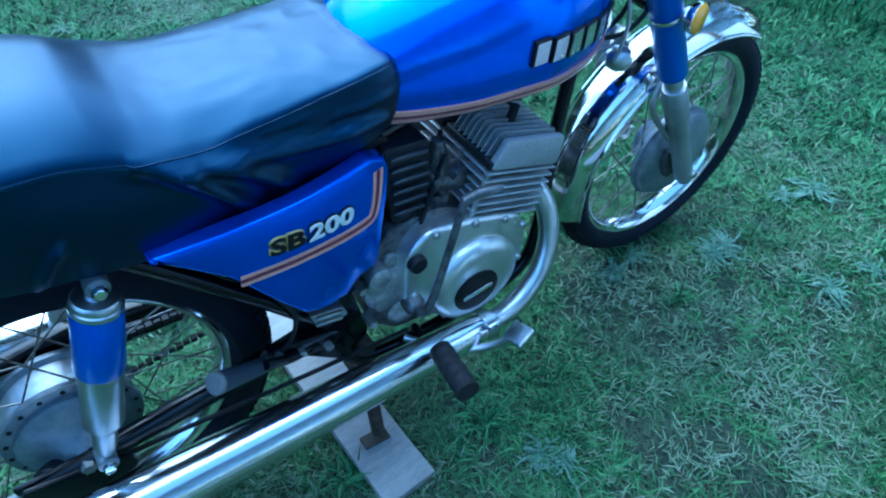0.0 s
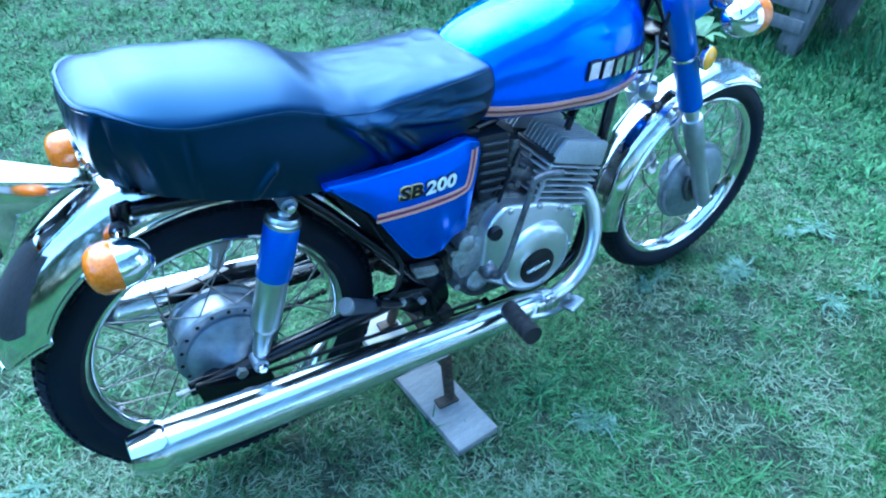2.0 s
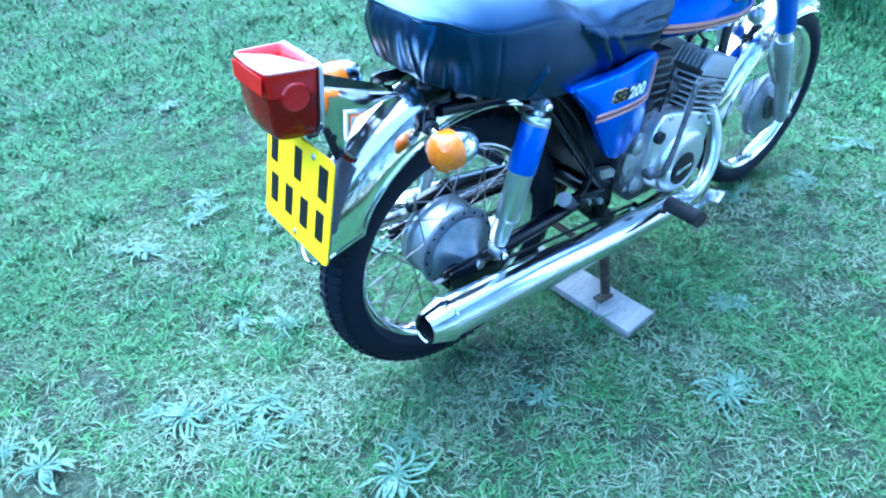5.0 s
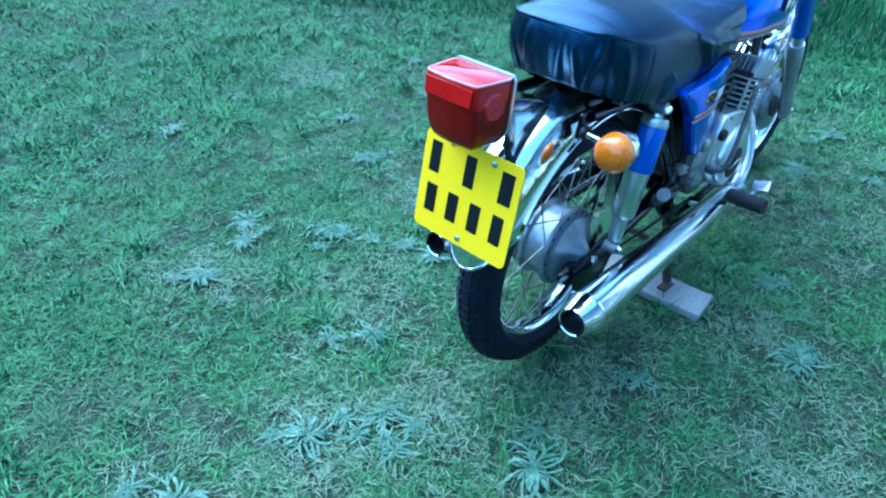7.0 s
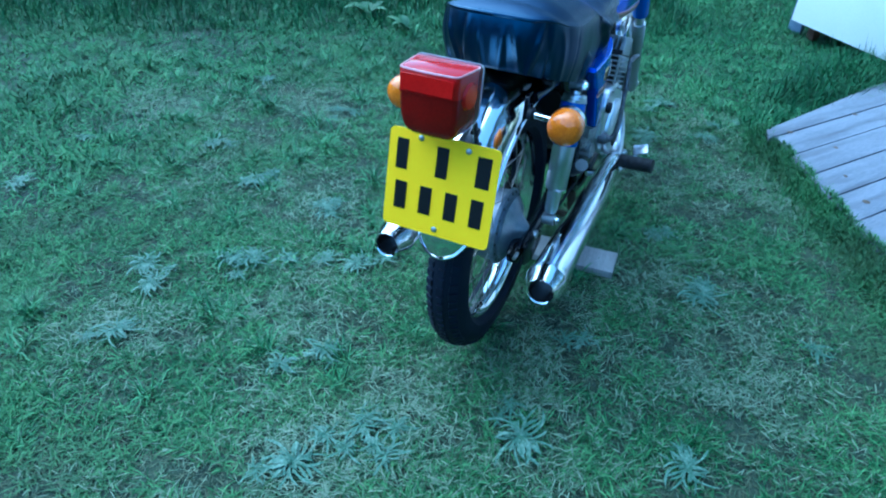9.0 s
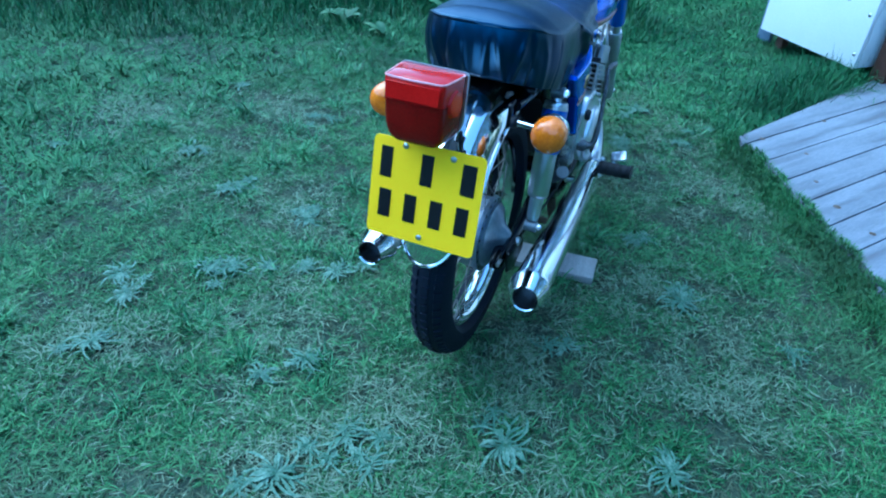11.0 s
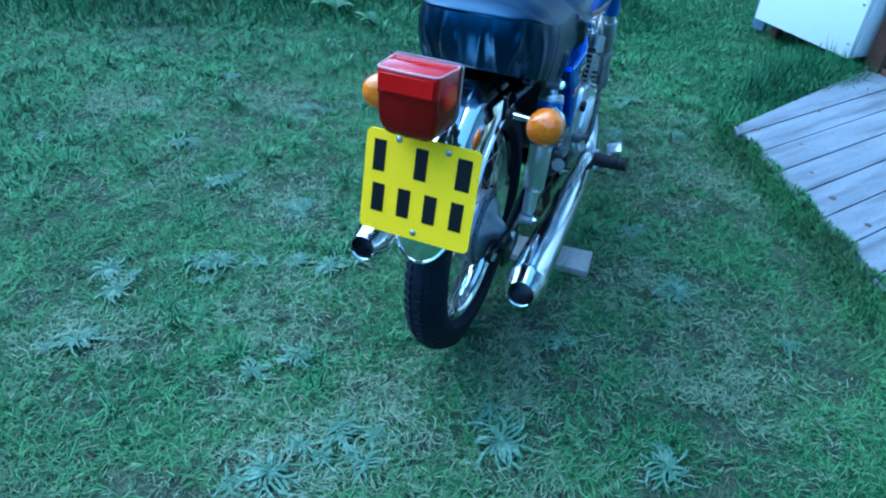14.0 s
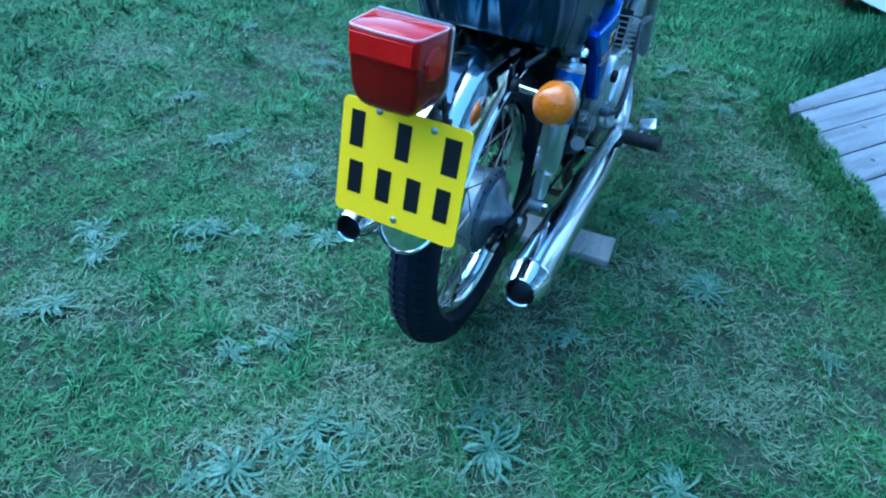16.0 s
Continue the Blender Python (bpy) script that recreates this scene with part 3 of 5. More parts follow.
def crease(x, z):
    total = 0.0
    for run, h, w in FOLD_RUNS:
        best, where = 9.0, 0
        for k in range(14):
            a, d = run[k], run[k + 1] - run[k]
            t = max(0.0, min(1.0, ((x - a.x) * d.x + (z - a.y) * d.y) / d.length_squared))
            q = (a.x + t * d.x - x) ** 2 + (a.y + t * d.y - z) ** 2
            if q < best:
                best, where = q, (k + t) / 14
        if best < 9 * w * w:
            total += 1.5 * h * math.exp(-best / (0.6 * w * w)) * min(1.0, where * 5, (1 - where) * 4 + 0.25)
    return total


def seat_column(s, p, n, side):
    x = p.x
    pip, bot, top = table(S_PIP, x), table(S_BOT, x), table(S_TOP, max(-0.03, min(0.53, x)))
    spine = Vector((max(-0.03, min(0.53, x)), 0.0))
    col = []
    for k in range(ROWS_S + 1):                          # skirt, from hem up to the seam
        f = k / ROWS_S
        z = bot + (pip - bot) * f
        off = -0.010 + 0.0105 * math.sin(f * math.pi * 0.8)
        gather = max(0.0, min(1.0, (0.225 - s) / 0.10))
        if gather:
            u = s * 46 + 2.9 * noise.noise((s * 14, side * 3.0, 1.5)) + 6 * (z - 0.83) * (1 if s > 0.09 else 0.35)
            off += gather * 0.0100 * (abs(math.sin(u)) ** 0.6 - 0.66) * (0.25 + 0.75 * min(1, (1 - f) * 2.6)) * (0.7 + 0.7 * noise.noise((s * 21, z * 6, 8.0)))
            for s0, high, lean in PLEATS:
                off += high * math.exp(-((s - s0 - lean * (z - 0.82)) / 0.0075) ** 2) * min(1.0, (1 - f) * 3.0)
            off -= 0.012 * (1 - f) * gather + 0.010 * gather * f ** 3
        fold = 0.0035 * noise.noise((x * 9, z * 7, 3.1)) + 0.0018 * noise.noise((x * 22, z * 9, 7.7))
        fold -= 0.0022 * math.exp(-((x - 0.035 - 0.02 * (z - 0.8)) / 0.0045) ** 2)
        if x > 0.1:
            fold += crease(x, z)
        off += fold * min(1, (1 - f) * 5 + (0.35 if x > 0.24 else 0))
        q = p + n * off
        col.append(Vector((q.x, side * q.y, z)))
    edge = p - n * (0.0045 + 0.010 * max(0.0, min(1.0, (0.225 - s) / 0.10)))
    for k in range(1, ROWS_C + 1):                       # crown, from the seam to the middle
        g = (k / ROWS_C) ** 1.25
        q = spine + (edge - spine) * (1 - g)
        z = pip + 0.003 + (top - pip - 0.003) * (1 - (1 - g) ** 2.6)
        if x > 0.22:                                     # slack wrinkles across the front half
            z += 0.0042 * min(1, (x - 0.22) * 8) * (0.3 - abs(noise.noise((q.x * 13 + q.y * 10, q.y * 24 - q.x * 9, 4.0)))) * math.sin(math.pi * g) ** 0.5 if k < ROWS_C else 0.0
        col.append(Vector((q.x, side * q.y, z + 0.0010 * noise.noise((q.x * 9, q.y * 9, 1.0)))))
    return col


run = plan_run(300)
cols = [seat_column(s, p, n, -1) for s, p, n in run] + [seat_column(s, p, n, 1) for s, p, n in run[-2:0:-1]]
bm = bmesh.new()
grid_v = [[bm.verts.new(c) for c in col] for col in cols]
for a, b in zip(grid_v, grid_v[1:] + grid_v[:1]):
    for k in range(len(a) - 1):
        bm.faces.new((a[k], a[k + 1], b[k + 1], b[k]))
bm.faces.new([col[0] for col in grid_v])
bmesh.ops.remove_doubles(bm, verts=bm.verts, dist=1e-5)
seat = part("seat", bm, M_VINYL, bike, "dual seat in a creased black vinyl cover", 70)
bm = bmesh.new()
seam = [c[ROWS_S] for c in cols]
ring = seam[::2] + [seam[0]]
tube(bm, [c + Vector((0, 0, 0.0004)) for c in ring], [0.0008 + 0.0036 * max(0.0, min(1.0, (0.0 - c.x) / 0.06)) for c in ring], 8)
part("piping", bm, M_VINYL, seat)
bm = slab(bmesh.new(), rounded([(-0.05, 0.775), (0.12, 0.715), (0.30, 0.70), (0.52, 0.72), (0.52, 0.75), (0.10, 0.77)], 0.01), -0.105, 0.105, 0.004)
part("seat_base", bm, M_BLACK, seat)


# side covers
def cover_y(x, z):
    return -0.152 + 0.95 * max(0, x - 0.34) ** 2 + 0.02 * (0.62 - z)


COVER = rounded([(0.215, 0.712), (0.300, 0.705), (0.41, 0.702), (0.505, 0.702), (0.536, 0.683), (0.541, 0.660), (0.533, 0.614), (0.506, 0.500),
                 (0.468, 0.500), (0.442, 0.481), (0.402, 0.484), (0.374, 0.496), (0.348, 0.535), (0.292, 0.632)], 0.007, 3)
for s in (-1, 1):
    t = slab(bmesh.new(), COVER, 0.0, 0.03, 0.006, 3)
    for k in range(17):
        bmesh.ops.bisect_plane(t, geom=t.verts[:] + t.edges[:] + t.faces[:], plane_co=(0.225 + 0.02 * k, 0, 0), plane_no=(1, 0, 0))
    for v in t.verts:
        v.co.y = -s * (cover_y(v.co.x, v.co.z) + v.co.y)
    cover = part("side_cover", t, M_BLUE, bike, "blue side cover with pinstripes and model lettering", 30)
    run = [(0.302, 0.620), (0.40, 0.610), (0.488, 0.600), (0.506, 0.611), (0.515, 0.645), (0.519, 0.676)]
    for off, mat, lab in ((-0.0062, M_STRIPE, "salmon pinstripe"), (0.0, M_STRIPE_DARK, "dark plum pinstripe"), (0.0062, M_STRIPE, "salmon pinstripe")):
        bm = bmesh.new()
        sm = catmull([(a, 0, b) for a, b in run], 6)
        loops = []
        for i, c in enumerate(sm):
            d = (sm[min(i + 1, len(sm) - 1)] - sm[max(0, i - 1)]).normalized()
            nrm = Vector((-d.z, 0, d.x))
            q = []
            for e in (-0.0027, 0.0027):
                p = c + nrm * (off + e)
                q.append(p)
            loops.append([(p.x, -s * (cover_y(p.x, p.z) - 0.0012), p.z) for p in q] + [(p.x, -s * (cover_y(p.x, p.z) + 0.002), p.z) for p in q[::-1]])
        rings(bm, loops)
        part("stripe", bm, mat, cover, lab)
    if s < 0:
        continue
    for word, x0, mat, lab in (("SB", 0.345, M_INK, "black model letters edged in gold"), ("200", 0.398, M_WHITE_INK, "white model numerals")):
        def bend(co):
            return Vector((co.x, cover_y(co.x, co.z) - 0.002 - co.y, co.z))
        m = Matrix.Translation((x0, 0, 0.643 - 0.14 * (x0 - 0.345))) @ Matrix.Rotation(radians(8.0), 4, "Y") @ Matrix.Diagonal((1.3, 1, 1, 1)) @ Matrix.Rotation(radians(90), 4, "X")
        text_mesh(word, 0.036, 0.0008, m, mat, "lettering", cover, lab, bend, 0.0014)
        def bend2(co):
            return Vector((co.x, cover_y(co.x, co.z) - 0.0004 - co.y, co.z))
        text_mesh(word, 0.036, 0.0004, m, M_GOLD if word == "SB" else M_INK, "lettering_edge", cover, "", bend2, 0.0027)

# black block added behind the side covers so that the gap stays dark
bm = slab(bmesh.new(), rounded([(0.225, 0.705), (0.56, 0.69), (0.555, 0.47), (0.47, 0.40), (0.40, 0.40), (0.33, 0.50)], 0.015), -0.082, 0.082, 0.004)
part("cover_filler", bm, M_PLASTIC, bike, "black filler block added behind the side covers")

# frame
bm = bmesh.new()
for s in (-1, 1):
    tube(bm, [(-0.055, s * 0.088, 0.735), (0.10, s * 0.088, 0.715), (0.30, s * 0.085, 0.69), (0.52, s * 0.07, 0.68), (0.75, s * 0.03, 0.70), (0.98, s * 0.02, 0.77)], 0.0125, 10, 6)
    tube(bm, [(0.17, s * 0.09, 0.70), (0.27, s * 0.092, 0.58), (0.40, s * 0.092, 0.40), (0.45, s * 0.09, 0.30)], 0.0125, 10, 6)
    tube(bm, [(0.97, s * 0.02, 0.74), (0.90, s * 0.06, 0.52), (0.86, s * 0.09, 0.34), (0.80, s * 0.10, 0.255), (0.60, s * 0.105, 0.235), (0.46, s * 0.10, 0.25), (0.43, s * 0.095, 0.33)], 0.0125, 10, 6)
    slab(bm, rounded([(0.385, 0.44), (0.47, 0.42), (0.49, 0.30), (0.44, 0.25), (0.36, 0.33)], 0.015), s * 0.078, s * 0.092, 0.003)
part("frame", bm, M_BLACK, bike, "black enamelled tubular frame")
bm = bmesh.new()
tube(bm, [(0.965, 0, 0.70), (1.00, 0, 0.80), (1.035, 0, 0.88)][::-1], 0.03, 16)
part("steering_head", bm, M_BLACK, bike)

# swinging arm, chain and guard
bm = bmesh.new()
for s in (-1, 1):
    tube(bm, [(-0.035, s * 0.098, 0.350), (0.10, s * 0.096, 0.352), (0.30, s * 0.085, 0.35), (0.43, s * 0.07, 0.35)], [0.011, 0.017, 0.019, 0.02], 12, 6)
    box(bm, (0.085, 0.008, 0.034), pose(-0.02, s * 0.098, 0.351), 0.003)
tube(bm, [(0.43, -0.10, 0.35), (0.43, 0.10, 0.35)], 0.024, 14)
arm = part("swinging_arm", bm, M_BLACK, bike, "black swinging arm")
bm = bmesh.new()
for s in (-1, 1):
    lathe(bm, [(0.0, 0.013), (0.010, 0.013), (0.0115, 0.010), (0.0115, 0.0), (0.0, 0.0)], RA + Vector((0, s * 0.103, 0)), (0, s, 0), 6)
    tube(bm, [(-0.05, s * 0.098, 0.351), (-0.085, s * 0.098, 0.351)], 0.0045, 8)
pieces("axle_nut", bm, M_STEEL, arm)
bm = slab(bmesh.new(), rounded([(-0.055, 0.372), (-0.045, 0.305), (0.015, 0.284), (0.085, 0.300), (0.082, 0.336), (0.02, 0.356)], 0.012), -0.1135, -0.1075, 0.0015)
part("silencer_hanger", bm, M_BLACK, bike, "black bracket at the end of the swinging arm")
bm = bmesh.new()
for z0, z1, n in ((0.402, 0.368, 34), (0.300, 0.332, 34)):
    for k in range(n):
        f = (k + 0.5) / n
        box(bm, (0.0105, 0.010 if k % 2 else 0.006, 0.009), pose(0.03 + 0.44 * f, 0.050, z0 + (z1 - z0) * f, 0, 4, 0))
tagged(part("chain", bm, M_GRIP_AND_GAP, bike, "dark oily drive chain"), kind="stuff")
bm = slab(bmesh.new(), rounded([(-0.04, 0.455), (0.08, 0.468), (0.40, 0.405), (0.40, 0.385), (0.08, 0.435), (-0.04, 0.43)], 0.01), 0.04, 0.062, 0.004)
part("chain_guard", bm, M_BLACK, bike)


# rear shock absorbers
def shock(s):
    a, b = Vector((0.060, s * 0.132, 0.386)), Vector((0.159, s * 0.128, 0.694))
    ax = (b - a).normalized()
    L = (b - a).length
    bm = lathe(bmesh.new(), [(0.0, L * 0.57), (0.0285, L * 0.57), (0.0298, L * 0.58), (0.0292, L * 0.872), (0.028, L * 0.88), (0.0, L * 0.88)], a, ax, 28)
    sh = part("shock_absorber", bm, M_BLUE_PLAIN, bike, "blue-shrouded chromed rear shock absorber")
    bm = lathe(bmesh.new(), [(0.0, L * 0.04), (0.012, L * 0.05), (0.0155, L * 0.09), (0.0165, L * 0.225), (0.0235, L * 0.24), (0.0258, L * 0.26), (0.0266, L * 0.568), (0.0, L * 0.568)], a, ax, 28)
    part("damper_body", bm, M_DULL, sh, "dulled chrome lower body")
    bm = lathe(bmesh.new(), [(0.0, L * 0.881), (0.0295, L * 0.881), (0.0295, L * 0.900), (0.0275, L * 0.905), (0.0275, L * 0.925), (0.025, L * 0.935), (0.012, L * 0.938), (0.011, L * 0.96), (0.0, L * 0.96)], a, ax, 28)
    part("collar", bm, M_DULL, sh)
    bm = bmesh.new()
    for p, r in ((a, 0.0135), (b, 0.0135)):
        tube(bm, [p - Vector((0, s * 0.016, 0)), p + Vector((0, s * 0.014, 0))], r, 18)
    pieces("eye", bm, M_HUB, sh)
    bm = bmesh.new()
    for p in (a, b):
        lathe(bm, [(0.0, 0.012), (0.007, 0.011), (0.009, 0.007), (0.009, 0.0), (0.0, 0.0)], p + Vector((0, s * 0.014, 0)), (0, s, 0), 8)
    pieces("acorn_nut", bm, M_CHROME, sh)
    return sh


shock(-1)
shock(1)


# exhausts
def exhaust(s):
    bm = bmesh.new()
    run = [(0.812, 0.068, 0.470), (0.846, 0.082, 0.447), (0.862, 0.103, 0.405), (0.857, 0.126, 0.350), (0.826, 0.146, 0.296), (0.776, 0.159, 0.262), (0.725, 0.168, 0.254), (0.69, 0.170, 0.258), (0.655, 0.172, 0.262)]
    tube(bm, [(x, s * y, z) for x, y, z in run], 0.0195, 16, 8)
    ex = part("exhaust_pipe", bm, M_DULL, bike, "dulled chrome exhaust header")
    bm = bmesh.new()
    run = [(0.69, 0.170, 0.258, 0.022), (0.672, 0.171, 0.260, 0.0265), (0.62, 0.172, 0.264, 0.031), (0.40, 0.178, 0.288, 0.0375), (0.13, 0.185, 0.321, 0.0415), (-0.124, 0.191 if s < 0 else 0.185, 0.3515, 0.0425), (-0.131, 0.191 if s < 0 else 0.185, 0.3525, 0.0405)]
    tube(bm, [(x, s * y, z) for x, y, z, r in run], [r[3] for r in run], 32)
    part("silencer", bm, M_SILENCER, ex, "long chromed silencer")
    d = Vector((-0.265, s * 0.006, 0.03)).normalized()
    bm = lathe(bmesh.new(), [(0.0425, -0.004), (0.0465, -0.002), (0.0470, 0.003), (0.0455, 0.009), (0.0320, 0.050), (0.0305, 0.053), (0.0280, 0.051), (0.0265, -0.05), (0.0, -0.05)], Vector((-0.129, s * (0.191 if s < 0 else 0.185), 0.3520)), d, 32)
    part("tailpipe_cone", bm, M_CHROME, ex, "chromed cone end")
    # black lining inside the tailpipe's mouth
    bm = lathe(bmesh.new(), [(0.0, -0.046), (0.0263, -0.046), (0.0272, 0.044), (0.0264, 0.044), (0.0255, -0.044), (0.0, -0.044)], Vector((-0.129, s * (0.191 if s < 0 else 0.185), 0.3520)), d, 24)
    part("black_lining", bm, M_INK, ex)
    bm = bmesh.new()
    tube(bm, [(0.695, s * 0.170, 0.258), (0.672, s * 0.171, 0.260)], 0.028, 20)
    for dx in (0.69, 0.677):
        tube(bm, [(dx, s * 0.19, 0.283), (dx, s * 0.205, 0.288)], 0.005, 8)
    box(bm, (0.03, 0.012, 0.016), pose(0.684, s * 0.195, 0.286), 0.003)
    part("clamp", bm, M_DULL, ex, "bolted clamp")
    bm = lathe(bmesh.new(), [(0.022, 0.0), (0.032, 0.002), (0.034, 0.008), (0.030, 0.014), (0.021, 0.018)], Vector((0.812, s * 0.068, 0.470)), (0.83, s * 0.34, -0.55), 16)
    part("finned_nut", bm, M_ALU_DARK, ex)
    return ex


exhaust(-1)
exhaust(1)

# engine: local frame leaning forward by 19 degrees for barrels and heads
LEANED = Matrix.Translation((0.700, 0, 0.585)) @ Matrix.Rotation(radians(20), 4, "Y")   # u ahead, w up from the rear top edge of the barrels


def crankcase():
    body = rounded([(0.485, 0.34), (0.49, 0.47), (0.53, 0.53), (0.63, 0.535), (0.68, 0.50), (0.78, 0.47), (0.81, 0.40), (0.79, 0.31), (0.72, 0.275), (0.54, 0.28)], 0.025)
    bm = slab(bmesh.new(), body, -0.105, 0.105, 0.006)
    en = part("engine", bm, M_ALU_DARK, bike, "grimy aluminium two-stroke twin crankcase")
    for s in (-1, 1):
        outline = rounded([(0.535, 0.36), (0.545, 0.49), (0.585, 0.53), (0.70, 0.50), (0.775, 0.465), (0.790, 0.40), (0.775, 0.335), (0.70, 0.30), (0.62, 0.295)], 0.03, 5)
        bm = slab(bmesh.new(), outline, s * 0.09, s * 0.138, 0.008, 3)
        cv = part("engine_cover", bm, M_ALU, en, "polished aluminium engine side cover")
        bm = lathe(bmesh.new(), [(0.088, 0.0), (0.088, 0.012), (0.083, 0.021), (0.070, 0.026), (0.050, 0.027), (0.0, 0.027)], (0.674, s * 0.132, 0.370), (0, s, 0), 48)
        part("clutch_dome", bm, M_ALU, cv)
        bm = lathe(bmesh.new(), [(0.0445, 0.0), (0.0445, 0.003), (0.042, 0.0045), (0.0, 0.0045)], (0.667, s * 0.1585, 0.359), (0, s, 0), 40)
        part("badge", bm, M_INK, cv, "round black badge")
        bm = box(bmesh.new(), (0.060, 0.003, 0.010), pose(0.667, s * 0.1645, 0.359, 0, -6, 0), 0.001, 1)
        part("badge_mark", bm, M_SILVER, cv, "plain silver bar on the badge")
        bm = bmesh.new()
        for x, z in ((0.556, 0.40), (0.556, 0.475), (0.60, 0.515), (0.675, 0.50), (0.735, 0.475), (0.776, 0.44), (0.772, 0.36), (0.715, 0.315), (0.615, 0.305)):
            lathe(bm, [(0.0, 0.007), (0.005, 0.006), (0.0068, 0.003), (0.0068, 0.0), (0.0, 0.0)], (x, s * 0.137, z), (0, s, 0), 10)
        pieces("cover_screw", bm, M_STEEL, cv)
        bm = lathe(bmesh.new(), [(0.0, 0.014), (0.014, 0.014), (0.016, 0.010), (0.016, 0.0), (0.0, 0.0)], (0.562, s * 0.136, 0.478), (0, s, 0), 20)
        part("filler_plug", bm, M_PLASTIC, cv)
        # gearbox bulge and small castings behind the cover
        bm = lathe(bmesh.new(), [(0.045, 0.0), (0.045, 0.018), (0.038, 0.026), (0.018, 0.030), (0.0, 0.030)], (0.525, s * 0.095, 0.415), (0, s, 0), 28)
        lathe(bm, [(0.03, 0.0), (0.03, 0.022), (0.02, 0.03), (0.0, 0.03)], (0.545, s * 0.095, 0.345), (0, s, 0), 22)
        lathe(bm, [(0.02, 0.0), (0.02, 0.034), (0.012, 0.04), (0.0, 0.04)], (0.505, s * 0.095, 0.465), (0, s, 0), 18)
        slab(bm, rounded([(0.49, 0.44), (0.53, 0.49), (0.56, 0.47), (0.53, 0.36), (0.50, 0.36)], 0.012), s * 0.09, s * 0.112, 0.004)
        part("gearbox_casting", bm, M_STAINED, en)
    return en


engine = crankcase()
# barrels: stacked fins across both cylinders
for k in range(7):
    bm = box(bmesh.new(), (0.150, 0.262, 0.0042), LEANED @ Matrix.Translation((0.075, 0, -0.002 - 0.0145 * k)), 0.0012, 1)
    part("barrel_fin", bm, M_FIN, engine)
# barrel cores are near-black: the shade between the fins is in the colour
bm = bmesh.new()
for y in (-0.068, 0.068):
    t = lathe(bmesh.new(), [(0.052, -0.16), (0.052, 0.0)], (0, y, 0), (0, 0, 1), 28)
    add(bm, t, LEANED @ Matrix.Translation((0.075, 0, 0)))
box(bm, (0.10, 0.10, 0.12), LEANED @ Matrix.Translation((0.075, 0, -0.06)), 0.004)
pieces("barrel", bm, M_GRIP_AND_GAP, engine)
bm = bmesh.new()
for y in (-0.125, -0.062, 0.0, 0.062, 0.125):
    tube(bm, [LEANED @ Vector((0.004, y, 0.002)), LEANED @ Vector((0.004, y, -0.088))], 0.0042, 8)
pieces("barrel_stud", bm, M_STEEL, engine)
# heads: upright plates running fore and aft, the outermost thick and plain
PLATE = rounded([(0.004, 0.004), (0.020, 0.056), (0.142, 0.058), (0.150, 0.004)], 0.007, 3)
for side in (-1, 1):
    # head base is near-black too, painting the shade down between its fins
    bm = box(bmesh.new(), (0.144, 0.124, 0.014), LEANED @ Matrix.Translation((0.075, side * 0.066, 0.009)), 0.002, 1)
    hd = part("cylinder_head", bm, M_GRIP_AND_GAP, bike, "finned grey cylinder head")
    for k in range(8):
        y = side * (0.1045 - 0.0122 * k)
        part("head_fin", slab(bmesh.new(), PLATE, y - 0.0016, y + 0.0016, 0.0006, 1, LEANED), M_FIN, hd)
    bm = slab(bmesh.new(), PLATE, side * 0.116, side * 0.130, 0.003, 2, LEANED)
    part("end_plate", bm, M_FIN, hd, "smooth outer cooling plate")
    bm = bmesh.new()
    t = lathe(bmesh.new(), [(0.009, 0.0), (0.011, 0.012), (0.008, 0.02), (0.0075, 0.05), (0.0, 0.052)], (0.075, side * 0.066, 0.03), (0, 0, 1), 12)
    add(bm, t, LEANED)
    tube(bm, [LEANED @ Vector((0.075, side * 0.066, 0.075)), LEANED @ Vector((0.03, side * 0.05, 0.09)), (0.66, side * 0.03, 0.66)], 0.0035, 8, 6)
    part("plug_cap", bm, M_PLASTIC, hd)
# carburettors and intake clutter
for s in (-1, 1):
    bm = bmesh.new()
    tube(bm, [(0.615, s * 0.068, 0.575), (0.66, s * 0.068, 0.555), (0.715, s * 0.068, 0.54)], [0.022, 0.022, 0.026], 16)
    tube(bm, [(0.64, s * 0.07, 0.50), (0.645, s * 0.07, 0.60), (0.648, s * 0.07, 0.635)], [0.018, 0.019, 0.010], 14)
    lathe(bm, [(0.0, 0.02), (0.017, 0.018), (0.022, 0.0), (0.022, -0.03), (0.0, -0.03)], (0.64, s * 0.072, 0.515), (0.1, 0, -1), 14)
    for dx, dz in ((0.0, 0.0), (0.02, 0.03), (-0.015, 0.04)):
        tube(bm, [(0.64 + dx, s * 0.085, 0.545 + dz), (0.64 + dx, s * 0.105, 0.547 + dz)], 0.0055, 8)
    part("carburettor", bm, M_ALU_DARK, engine, "dirty cast carburettor")
bm = bmesh.new()
for k, (a, b) in enumerate((((0.65, -0.09, 0.62), (0.56, -0.10, 0.37)), ((0.63, -0.10, 0.60), (0.52, -0.09, 0.34)), ((0.66, -0.06, 0.64), (0.60, -0.11, 0.42)))):
    c = ((a[0] + b[0]) / 2 - 0.03 + 0.02 * k, a[1] - 0.012, (a[2] + b[2]) / 2)
    tube(bm, [a, c, b], 0.0035, 8, 8)
pieces("fuel_hose", bm, M_PLASTIC, engine)

